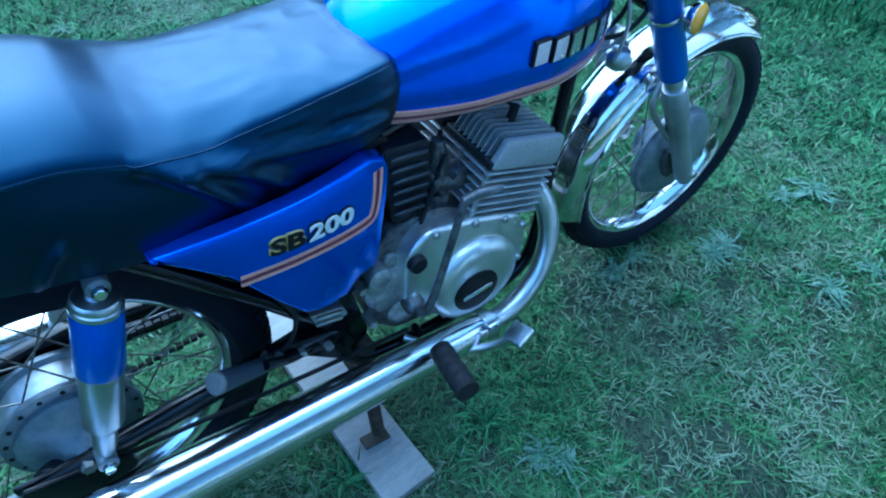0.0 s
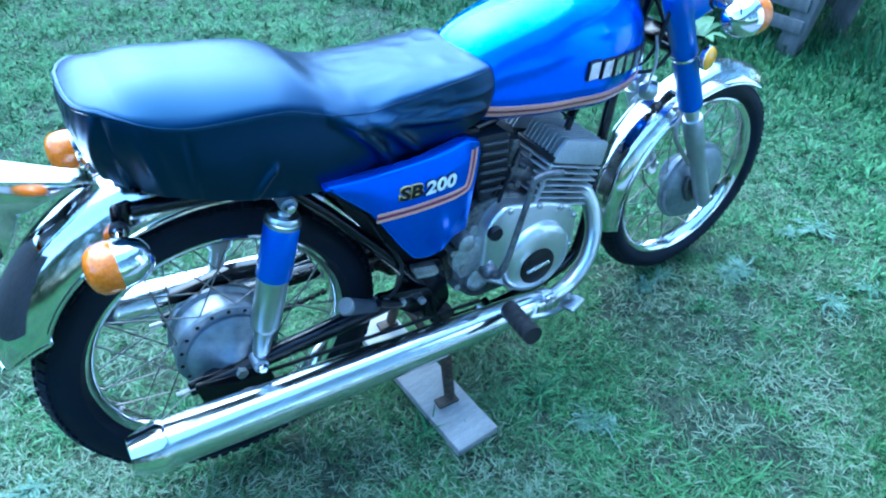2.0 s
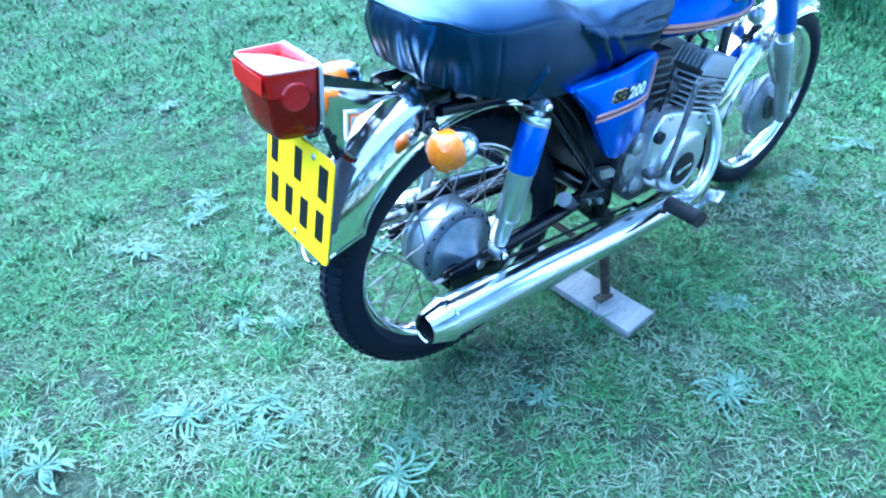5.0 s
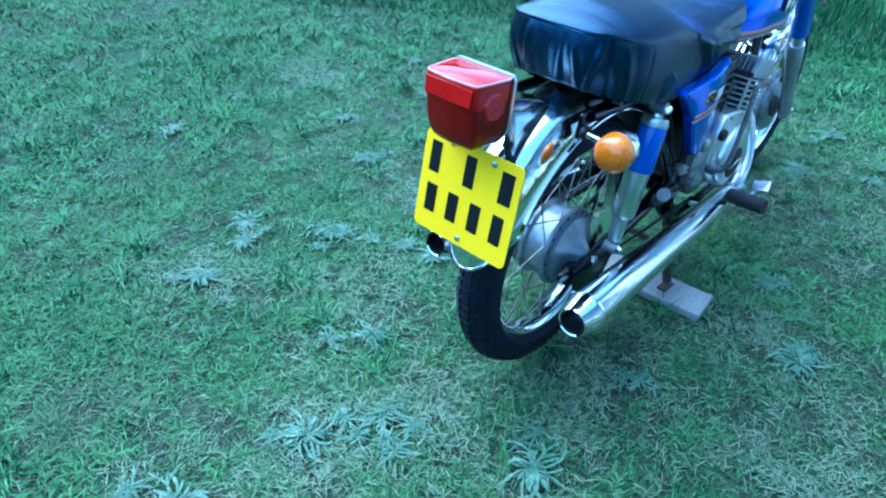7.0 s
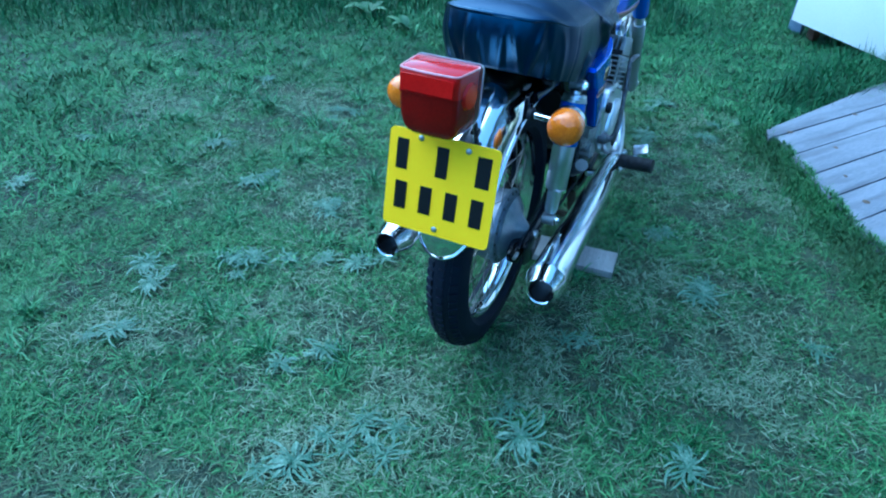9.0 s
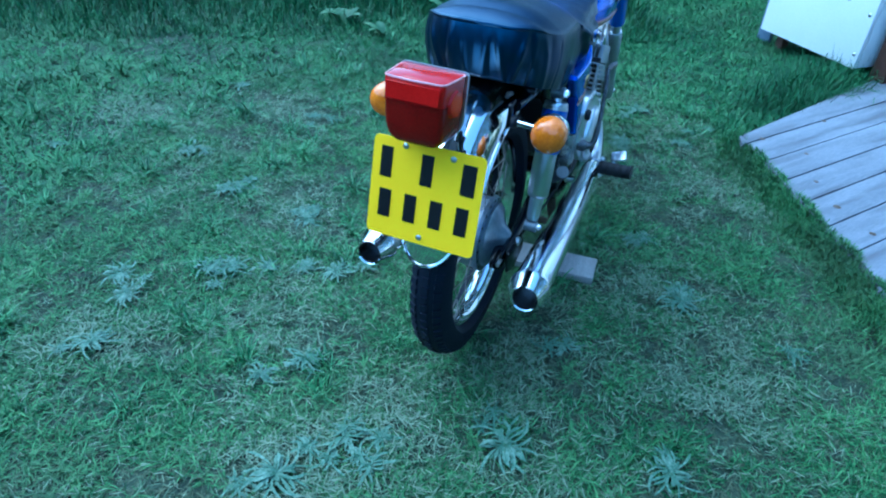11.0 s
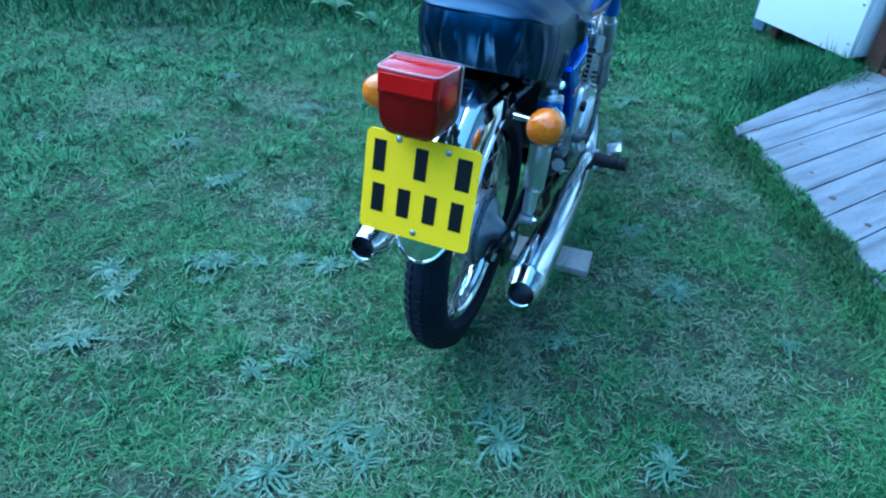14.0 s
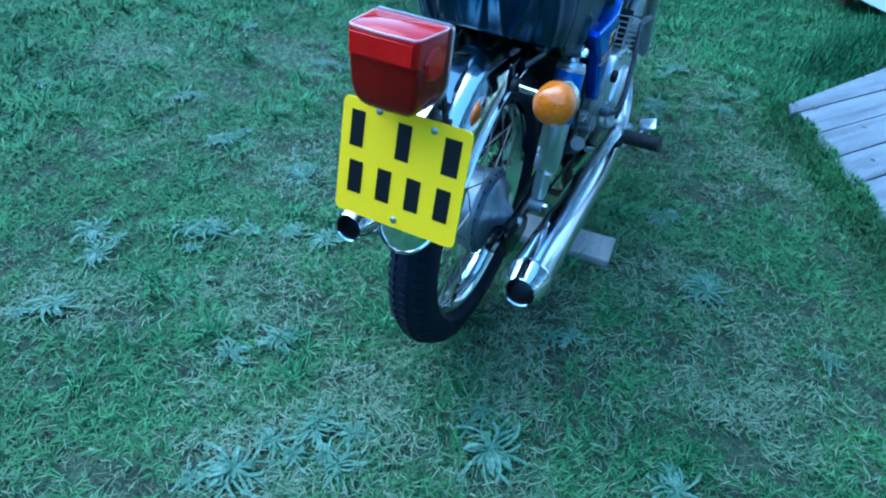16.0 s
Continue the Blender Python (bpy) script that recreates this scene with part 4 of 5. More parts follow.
# air box with louvres
for s in (-1, 1):
    bm = slab(bmesh.new(), rounded([(0.545, 0.535), (0.535, 0.682), (0.615, 0.672), (0.615, 0.575), (0.575, 0.53)], 0.012), s * 0.03, s * 0.100, 0.005)
    ab = part("air_box", bm, M_PLASTIC, bike, "black louvred air box")
    for k in range(6):
        # louvres paler than the box: light on their edges put into the colour
        z = 0.660 - 0.0205 * k
        bm = bmesh.new()
        box(bm, (0.062 - 0.004 * max(0, k - 3), 0.012, 0.006), pose(0.578 - 0.002 * max(0, k - 3), s * 0.103, z, 18 * s, 7, 0), 0.0018, 1)
        part("louvre", bm, M_LIT_RIB, ab)

# kick starter, pedals, pegs
bm = bmesh.new()
tube(bm, [(0.552, -0.150, 0.385), (0.556, -0.172, 0.395), (0.572, -0.178, 0.440), (0.610, -0.172, 0.545), (0.632, -0.166, 0.600)], [0.013, 0.009, 0.0068, 0.0062, 0.0062], 12, 6)
ks = part("kick_starter", bm, M_ALU_DARK, bike, "grey kick-start lever")
bm = bmesh.new()
tube(bm, [(0.628, -0.167, 0.596), (0.65, -0.170, 0.602), (0.690, -0.176, 0.597)], [0.0072, 0.0082, 0.0075], 12)
part("kick_pedal", bm, M_ALU_DARK, ks, "dull grey kick pedal")
bm = lathe(bmesh.new(), [(0.018, 0.0), (0.018, 0.02), (0.012, 0.028), (0.0, 0.028)], (0.552, -0.130, 0.385), (0, -1, 0), 18)
part("boss", bm, M_ALU_DARK, ks)

for s in (-1, 1):
    bm = bmesh.new()
    tube(bm, [(0.575, s * 0.10, 0.255), (0.568, s * 0.175, 0.262), (0.560, s * 0.205, 0.318)], 0.009, 10, 5)
    fp = part("footrest", bm, M_BLACK, bike, "front footrest with black rubber")
    bm = bmesh.new()
    ends = Vector((0.562, s * 0.205, 0.322)), Vector((0.550, s * 0.300, 0.333))
    tube(bm, [ends[0].lerp(ends[1], (k + (0.35 if k % 2 else 0)) / 19) for k in range(20)], [0.0205 if (k // 2) % 2 else 0.0195 for k in range(20)], 14)
    part("rubber", bm, M_GRIP_AND_GAP, fp)
    # passenger pegs, folded up a little
    bm = bmesh.new()
    tube(bm, [(0.40, s * 0.095, 0.345), (0.345, s * 0.12, 0.375), (0.300, s * 0.135, 0.412)], 0.008, 10, 5)
    slab(bm, rounded([(0.29, 0.365), (0.42, 0.335), (0.43, 0.375), (0.31, 0.405)], 0.012), s * 0.098, s * 0.112, 0.003)
    pp = part("passenger_footrest", bm, M_BLACK, bike, "passenger footrest with grey rubber")
    bm = bmesh.new()
    tube(bm, [(0.300, s * 0.120, 0.392), (0.264, s * 0.138, 0.424), (0.228, s * 0.156, 0.4565)], [0.012, 0.0145, 0.0165], 14)
    part("rubber", bm, M_BACKING, pp)
    bm = bmesh.new()
    tube(bm, [(0.2285, s * 0.1557, 0.456), (0.2245, s * 0.1577, 0.4595), (0.2235, s * 0.158, 0.4605)], [0.0166, 0.0166, 0.0145], 16)
    part("rubber_end", bm, M_PEG, pp, "worn grey end")
    bm = bmesh.new()
    for x, z in ((0.325, 0.388), (0.405, 0.352), (0.36, 0.370)):
        tube(bm, [(x, s * 0.108, z), (x, s * 0.122, z)], 0.008, 6)
    pieces("bolt", bm, M_STEEL, pp)

bm = bmesh.new()
tube(bm, [(0.545, -0.115, 0.262), (0.60, -0.175, 0.250), (0.66, -0.215, 0.262), (0.690, -0.238, 0.292)], 0.0075, 10, 6)
bp = part("brake_pedal", bm, M_DULL, bike, "chromed brake pedal")
bm = box(bmesh.new(), (0.040, 0.046, 0.010), pose(0.700, -0.243, 0.302, -18, -20, 12), 0.004)
part("pedal_pad", bm, M_DULL, bp, "worn steel pedal pad")
bm = bmesh.new()
tube(bm, [(0.54, 0.13, 0.33), (0.60, 0.165, 0.325), (0.66, 0.17, 0.32)], 0.007, 10, 5)
tube(bm, [(0.66, 0.165, 0.32), (0.66, 0.215, 0.32)], 0.010, 10)
part("gear_lever", bm, M_DULL, bike, "gear lever")

# centre stand
bm = bmesh.new()
for s in (-1, 1):
    tube(bm, [(0.475, s * 0.085, 0.265), (0.468, s * 0.105, 0.18), (0.458, s * 0.143, 0.045)], [0.014, 0.014, 0.013], 12, 4)
    box(bm, (0.055, 0.030, 0.008), pose(0.448, s * 0.146, 0.0345, 0, 4, 0), 0.004)
    tube(bm, [(0.475, s * 0.06, 0.265), (0.475, s * 0.105, 0.265)], 0.018, 12)
tube(bm, [(0.464, -0.115, 0.15), (0.464, 0.115, 0.15)], 0.010, 10)
part("centre_stand", bm, M_RUST, bike, "worn black and rusty centre stand")
# lower frame clutter: brake rod, brake light switch and spring
bm = bmesh.new()
tube(bm, [(0.56, -0.105, 0.265), (0.30, -0.108, 0.300), (-0.035, -0.085, 0.315)], 0.004, 8)
part("brake_rod", bm, M_GRIP_AND_GAP, bike)
bm = bmesh.new()
tube(bm, [(0.34, -0.10, 0.52), (0.365, -0.112, 0.46), (0.345, -0.115, 0.405), (0.30, -0.105, 0.375)], 0.0035, 8, 6)
tube(bm, [(0.335, -0.10, 0.53), (0.30, -0.102, 0.60), (0.22, -0.10, 0.69)], 0.004, 8, 5)
pieces("cable", bm, M_GRIP_AND_GAP, bike, "black loose cable by the side cover")
bm = slab(bmesh.new(), rounded([(0.385, 0.445), (0.440, 0.432), (0.448, 0.405), (0.395, 0.415)], 0.01), -0.118, -0.098, 0.003)
box(bm, (0.045, 0.006, 0.006), pose(0.415, -0.121, 0.432, 0, 14, 0), 0.001, 1)
box(bm, (0.045, 0.006, 0.005), pose(0.413, -0.121, 0.419, 0, 14, 0), 0.001, 1)
part("switch_plate", bm, M_STEEL, bike, "bright ribbed plate on the frame")
bm = bmesh.new()
for x, z, r in ((0.50, 0.40, 0.010), (0.485, 0.355, 0.008), (0.475, 0.45, 0.007)):
    tube(bm, [(x, -0.095, z), (x, -0.125, z)], r, 8)
pieces("frame_bolt", bm, M_STEEL, bike)

# tail: light, brackets, plate, indicators
LAMP = Matrix.Translation((-0.262, 0.012, 0.800)) @ Matrix.Rotation(radians(6), 4, "Y")


def lamp_level(z, w, d, corner=0.010, grow=0.0):
    """A level cut through the lens: flat in front, rounded corners behind."""
    pts = rounded([(0.0, -w - grow), (0.0, w + grow), (-d - grow, w * 0.885 + grow), (-d - grow - 0.005, 0.0), (-d - grow, -w * 0.885 - grow)], corner, 5)
    return [tuple(LAMP @ Vector((x, y, z))) for x, y in pts]


UPPER = [(0.0205, 0.0615, 0.0820), (0.030, 0.0618, 0.0835), (0.045, 0.0622, 0.0845), (0.056, 0.0624, 0.0850), (0.0600, 0.0616, 0.0842), (0.0618, 0.0600, 0.0825)]
LOWER = [(0.0190, 0.0615, 0.0820), (-0.005, 0.0612, 0.0800), (-0.026, 0.0600, 0.0765), (-0.042, 0.0565, 0.0720), (-0.052, 0.0510, 0.0670), (-0.0575, 0.0450, 0.0610), (-0.060, 0.0380, 0.0540)]
bm = bmesh.new()
rings(bm, [lamp_level(*r) for r in UPPER])
tl = part("tail_light", bm, M_RED, bike, "boxy red tail light with round side reflectors", 50)
bm = bmesh.new()
rings(bm, [lamp_level(*r) for r in LOWER])
part("lower_lens", bm, M_RED_DEEP, tl, "darker lower lens", 50)
bm = bmesh.new()
rings(bm, [lamp_level(0.0182, 0.0615, 0.0820, 0.010, 0.0012), lamp_level(0.0212, 0.0615, 0.0820, 0.010, 0.0012)])
part("lens_seam", bm, M_RED_DEEP, tl)
bm = box(bmesh.new(), (0.0020, 0.098, 0.030), LAMP @ Matrix.Translation((-0.0892, 0, 0.040)), 0.0008, 1)
part("upper_pane", bm, M_RED_BRIGHT, tl, "bright red upper pane")
bm = bmesh.new()
edge = lamp_level(0.0608, 0.0614, 0.0838)
tube(bm, [Vector(p) + Vector((0, 0, 0.0002)) for p in edge + edge[:1]], 0.0016, 6)
part("lens_edge", bm, M_RED_PALE, tl, "pale worn edge of the lens")
bm = bmesh.new()
rim = rounded([(-0.042, -0.063), (0.042, -0.063), (0.0640, -0.030), (0.0650, 0.0655), (-0.0650, 0.0655), (-0.0640, -0.030)], 0.010, 4)
rings(bm, [[tuple(LAMP @ Vector((x, y, z))) for y, z in rim] for x in (-0.001, 0.006)])
part("gasket", bm, M_DULL, tl, "bright rim behind the lens")
for s in (-1, 1):
    bm = lathe(bmesh.new(), [(0.0, 0.006), (0.021, 0.006), (0.024, 0.003), (0.0255, -0.004)], LAMP @ Vector((-0.040, s * 0.0575, 0.020)), LAMP.to_3x3() @ Vector((-0.1, s, 0.02)), 28)
    part("side_reflector", bm, M_RED, tl, "round red reflector")
bm = bmesh.new()
for s in (-1, 1):
    slab(bm, rounded([(-0.256, 0.824), (-0.122, 0.766), (-0.078, 0.748), (-0.125, 0.752), (-0.192, 0.742), (-0.224, 0.690), (-0.244, 0.698), (-0.257, 0.74)], 0.005, 3), s * 0.0405, s * 0.0425, 0.0006, 1)
slab(bm, [(-0.256, 0.8245), (-0.122, 0.7665), (-0.085, 0.752), (-0.085, 0.7545), (-0.122, 0.7690), (-0.256, 0.8270)], -0.0435, 0.0435, 0.0008, 1)
for v in bm.verts:
    v.co.y *= 1 - 0.6 * max(0.0, min(1.0, (v.co.x + 0.25) / 0.16))
pieces("lamp_bracket", bm, M_CHROME, bike, "chromed tail light bracket")
bm = bmesh.new()
for s in (-1, 1):
    for x, z in ((-0.247, 0.735), (-0.236, 0.702)):
        tube(bm, [(x, s * 0.036, z), (x, s * 0.050, z - 0.002)], 0.0080, 10)
    slab(bm, rounded([(-0.262, 0.752), (-0.250, 0.756), (-0.232, 0.692), (-0.246, 0.688)], 0.004, 3), s * 0.0435, s * 0.0475, 0.001, 1)
pieces("rubber_mount", bm, M_PLASTIC, bike)

PLATE_M = Matrix.Translation((-0.303, 0.002, 0.630)) @ Matrix(((0.0, 0.212, -0.977), (-1.0, 0.0, 0.0), (0.0, 0.977, 0.212))).to_4x4()   # a to the right seen from behind, b up, c out to the rear
outline = rounded([(-0.112, -0.099), (0.112, -0.099), (0.112, 0.099), (-0.112, 0.099)], 0.013, 5)
bm = bmesh.new()
rings(bm, [[tuple(PLATE_M @ Vector((a, b, c))) for a, b in outline] for c in (-0.0025, 0.0)])
back = bmesh.new()
rings(back, [[tuple(PLATE_M @ Vector((a * 0.985, b * 0.985, c))) for a, b in outline] for c in (-0.0065, -0.003)])
plate = part("number_plate", bm, M_PLATE, bike, "yellow number plate with unreadable black bars", 30)
part("plate_back", back, M_PLATE_BACK, plate, "grey backing of the plate")
for a, b, w, h in ((-0.083, 0.050, 0.024, 0.060), (0.0, 0.050, 0.024, 0.060), (0.083, 0.050, 0.028, 0.060),
                   (-0.079, -0.032, 0.025, 0.056), (-0.026, -0.032, 0.025, 0.056), (0.027, -0.032, 0.025, 0.056), (0.080, -0.032, 0.025, 0.056)):
    bm = box(bmesh.new(), (w, h, 0.0012), PLATE_M @ Matrix.Translation((a, b, 0.0007)), 0.0003, 1)
    part("plate_bar", bm, M_INK, plate, "plain black bar")
bm = bmesh.new()
for a, b in ((-0.047, 0.088), (0.049, 0.084), (0.0, -0.085)):
    t = lathe(bmesh.new(), [(0.0, 0.003), (0.004, 0.0028), (0.006, 0.0012), (0.006, 0.0), (0.0, 0.0)], (a, b, 0.0), (0, 0, 1), 12)
    add(bm, t, PLATE_M)
pieces("plate_screw", bm, M_STEEL, plate)


def indicator(base, centre, face, label):
    """Bulb-shaped chrome body with an amber lens, on a chromed stalk."""
    base, centre, face = Vector(base), Vector(centre), Vector(face).normalized()
    bm = bmesh.new()
    tube(bm, [base, centre], 0.0075, 12)
    ob = part("indicator", bm, M_CHROME, bike, label)
    bm = lathe(bmesh.new(), [(0.0, -0.044), (0.014, -0.041), (0.026, -0.031), (0.0335, -0.015), (0.0355, 0.0), (0.0355, 0.004), (0.0, 0.004)], centre, face, 28)
    part("indicator_body", bm, M_CHROME, ob)
    bm = lathe(bmesh.new(), [(0.0345, 0.003), (0.0358, 0.008), (0.0358, 0.022), (0.034, 0.031), (0.027, 0.040), (0.014, 0.045), (0.0, 0.046)], centre, face, 28)
    part("indicator_lens", bm, M_AMBER, ob, "amber lens")
    bm = lathe(bmesh.new(), [(0.014, 0.0), (0.014, 0.008), (0.010, 0.012)], base, centre - base, 14)
    part("grommet", bm, M_PLASTIC, ob)
    return ob


for s in (-1, 1):
    indicator((-0.078, s * 0.092, 0.712), (-0.092, s * 0.176, 0.714), (-1, 0, 0), "rear indicator with amber lens on a chrome stalk")
    indicator((1.07, s * 0.14, 0.845), (0.985, s * 0.268, 0.872), (1, 0, 0), "front indicator with chrome back and amber lens")
bm = bmesh.new()
for s in (-1, 1):
    slab(bm, rounded([(-0.080, 0.748), (-0.05, 0.75), (-0.066, 0.698), (-0.090, 0.698)], 0.008), s * 0.080, s * 0.088, 0.002)
    tube(bm, [(0.02, s * 0.092, 0.742), (0.02, s * 0.108, 0.742)], 0.008, 8)
pieces("indicator_bracket", bm, M_BLACK, bike)

# front forks and steering
FD = Vector((-0.425, 0, 0.905)).normalized()
for s in (-1, 1):
    base = Vector((1.283, s * 0.095, 0.268))
    bm = bmesh.new()
    tube(bm, [base + FD * a for a in (-0.015, 0.0, 0.02, 0.05, 0.21, 0.215, 0.300, 0.312)], [0.014, 0.019, 0.021, 0.0205, 0.0205, 0.0235, 0.0245, 0.022], 24)
    fk = part("fork_leg", bm, M_FORK, bike, "grey alloy fork leg with blue shroud")
    bm = bmesh.new()
    tube(bm, [base + FD * 0.305, base + FD * 0.38], 0.0175, 20)
    part("stanchion", bm, M_DULL, fk, "bright fork stanchion")
    bm = lathe(bmesh.new(), [(0.0, 0.352), (0.0265, 0.352), (0.0275, 0.36), (0.0275, 0.60), (0.030, 0.605), (0.030, 0.66), (0.0, 0.66)], base, FD, 28)
    part("fork_shroud", bm, M_BLUE_PLAIN, fk, "blue fork shroud")
    bm = bmesh.new()
    tube(bm, [base + Vector((0.004, s * -0.02, 0.015)), base + Vector((0.004, s * 0.024, 0.015))], 0.009, 8)
    part("axle_clamp", bm, M_STEEL, fk)
    c = base + FD * 0.502
    bm = lathe(bmesh.new(), [(0.0295, -0.004), (0.0305, 0.0), (0.0295, 0.004)], c, FD, 24)
    part("shroud_ring", bm, M_CHROME, fk)
    rc = Vector((1.095, s * 0.134, 0.722))
    bm = lathe(bmesh.new(), [(0.0, -0.012), (0.014, -0.012), (0.024, -0.006), (0.0265, 0.0), (0.0265, 0.005), (0.024, 0.006)], rc, (0.25, s, 0.05), 26)
    rf = part("side_reflector", bm, M_CHROME, fk)
    bm = lathe(bmesh.new(), [(0.0245, 0.003), (0.0245, 0.007), (0.021, 0.0105), (0.0, 0.0125)], rc, (0.25, s, 0.05), 26)
    part("reflector_lens", bm, M_YELLOW_REF, fk, "round yellow reflector")
bm = bmesh.new()
box(bm, (0.05, 0.17, 0.028), Matrix.Translation((1.055, 0, 0.745)) @ Matrix.Rotation(radians(-25), 4, "Y"), 0.008)
box(bm, (0.05, 0.18, 0.024), Matrix.Translation((0.995, 0, 0.895)) @ Matrix.Rotation(radians(-25), 4, "Y"), 0.008)
pieces("fork_yoke", bm, M_BLACK, bike)
bm = lathe(bmesh.new(), [(0.0, -0.10), (0.035, -0.095), (0.062, -0.07), (0.076, -0.03), (0.080, 0.0), (0.078, 0.004)], (1.165, 0, 0.845), (1, 0, -0.05), 32)
hl = part("headlamp", bm, M_BLACK, bike, "round headlamp with chrome rim")
bm = lathe(bmesh.new(), [(0.078, 0.0), (0.085, 0.002), (0.086, 0.010), (0.080, 0.016), (0.074, 0.014)], (1.165, 0, 0.845), (1, 0, -0.05), 36)
part("headlamp_rim", bm, M_CHROME, hl)
bm = lathe(bmesh.new(), [(0.076, 0.010), (0.055, 0.019), (0.03, 0.024), (0.0, 0.026)], (1.165, 0, 0.845), (1, 0, -0.05), 36)
part("headlamp_glass", bm, M_MIRROR_GLASS, hl)
bm = bmesh.new()
for s in (-1, 1):
    slab(bm, rounded([(1.02, 0.80), (1.05, 0.875), (1.16, 0.86), (1.165, 0.825), (1.08, 0.79)], 0.012), s * 0.090, s * 0.096, 0.002)
pieces("headlamp_ear", bm, M_BLUE_PLAIN, hl, "blue headlamp bracket")
bm = bmesh.new()
tube(bm, [(0.83, -0.37, 1.015), (0.93, -0.25, 1.02), (0.985, -0.12, 0.955), (0.99, -0.04, 0.93), (0.99, 0.04, 0.93), (0.985, 0.12, 0.955), (0.93, 0.25, 1.02), (0.83, 0.37, 1.015)], 0.011, 12, 6)
hb = part("handlebar", bm, M_CHROME, bike, "chromed handlebar")
for s in (-1, 1):
    bm = bmesh.new()
    tube(bm, [(0.83, s * 0.37, 1.015), (0.905, s * 0.285, 1.02)], 0.0165, 14)
    part("grip", bm, M_GRIP_AND_GAP, hb)
bm = bmesh.new()
for s, z in ((-1, 0.0), (1, 0.0)):
    lathe(bm, [(0.0, -0.05), (0.032, -0.045), (0.038, -0.02), (0.038, 0.012), (0.034, 0.014), (0.0, 0.014)], (1.03, s * 0.05, 0.955), (-0.35, 0, 1), 24)
pieces("instrument", bm, M_PLASTIC, hb, "black instrument pods")
bm = bmesh.new()
for pts in (((1.02, -0.05, 0.93), (1.06, -0.085, 0.80), (1.02, -0.075, 0.70), (0.94, -0.05, 0.69)), ((1.0, -0.09, 0.97), (0.99, -0.10, 0.83), (0.985, -0.07, 0.72), (0.93, -0.04, 0.70)),
            ((1.03, 0.06, 0.92), (1.07, -0.03, 0.76), (1.16, -0.075, 0.58), (1.21, -0.07, 0.40)), ((1.0, 0.08, 0.95), (1.0, 0.06, 0.80), (0.96, 0.03, 0.70))):
    tube(bm, pts, 0.0042, 8, 8)
pieces("control_cable", bm, M_PLASTIC, bike, "black control cables")
bm = bmesh.new()
tube(bm, [(0.985, -0.085, 0.775), (0.992, -0.09, 0.72), (0.985, -0.085, 0.655)], 0.003, 8, 5)
lathe(bm, [(0.0, 0.03), (0.014, 0.028), (0.022, 0.016), (0.022, 0.0), (0.014, -0.012), (0.0, -0.012)], (1.01, -0.06, 0.640), (0.6, -0.6, 0.1), 24)
part("horn", bm, M_DULL, bike, "small chromed horn")

# ---- plank under the stand ----
bm = bmesh.new()
box(bm, (0.110, 0.60, 0.024), None, 0.003, 2)
bmesh.ops.subdivide_edges(bm, edges=[e for e in bm.edges if e.calc_length() > 0.2], cuts=12)
for v in bm.verts:
    v.co.x += 0.0018 * noise.noise((v.co.y * 22, v.co.z * 60, 0.4))
    v.co.z += 0.0012 * noise.noise((v.co.y * 14, v.co.x * 30, 4.4))
pl = thing("plank", bm, M_WOOD, "short weathered board lying under the centre stand", "wooden board")
pl.matrix_world = pose(0.434, 0.029, 0.018, 0, 0, 4.0)

# ---- timber deck ----
deck_dir = Vector((0.809, -0.588, 0))
deck_nrm = Vector((0.588, 0.809, 0))
deck = new("deck")
tagged(deck, "low weathered grey timber deck at the lawn's edge", "deck")
edge_a, edge_b = Vector((1.66, -0.64, 0)), Vector((0.70, -1.105, 0))


def board_start(n):
    """How far along a board its lawn-side end lies: the ends follow one slanting line."""
    f = (n - edge_a.dot(deck_nrm)) / (edge_b - edge_a).dot(deck_nrm)
    return (edge_a + (edge_b - edge_a) * f).dot(deck_dir)


for k in range(14):
    n1, n0 = 0.388 - 0.140 * (k - 1), 0.394 - 0.140 * k
    if k == 0:                                        # the outermost board tapers along the rough grass
        plan = [(board_start(n0) - 0.04, n0), (5.2, n0), (5.2, n0 + 0.44), (1.70, 0.452)]
    else:
        j0, j1 = random.uniform(-0.02, 0.02), random.uniform(-0.02, 0.02)
        plan = [(board_start(n0) + j0, n0), (5.2, n0), (5.2, n1), (board_start(n1) + j1, n1)]
    dz = random.uniform(-0.0015, 0.0015)
    bm = bmesh.new()
    rings(bm, [[deck_dir * u + deck_nrm * w + Vector((0, 0, z + dz)) for u, w in plan] for z in (0.026, 0.055)])
    bmesh.ops.recalc_face_normals(bm, faces=bm.faces)
    bmesh.ops.bevel(bm, geom=bm.edges[:], offset=0.003, segments=2, profile=0.5, affect="EDGES")
    # boards carry their own axes, so that the grain runs along them
    turn = Matrix.Rotation(math.atan2(deck_dir.y, deck_dir.x), 4, "Z")
    bm.transform(turn.inverted())
    ob = part("board", bm, M_DECK, deck)
    ob.matrix_basis = turn
bm = bmesh.new()
for u in (2.2, 3.2, 4.4):
    box(bm, (0.05, 1.6, 0.03), Matrix.Translation((*(deck_dir * u + deck_nrm * -0.45).xy, 0.010)) @ Matrix.Rotation(math.atan2(deck_dir.y, deck_dir.x), 4, "Z"))
pieces("joist", bm, M_BROWN, deck)
bm = bmesh.new()
for x, y, r in ((1.19, -0.995, 0.014), (1.66, -0.725, 0.012), (1.60, -0.90, 0.010), (1.36, -0.93, 0.009), (2.0, -0.98, 0.012), (1.05, -1.10, 0.012)):
    lathe(bm, [(0.0, 0.0006), (r * 0.8, 0.0006), (r, 0.0)], (x, y, 0.0562), (0, 0, 1), 12)
pieces("knot", bm, M_RUST, deck, "dark knots")

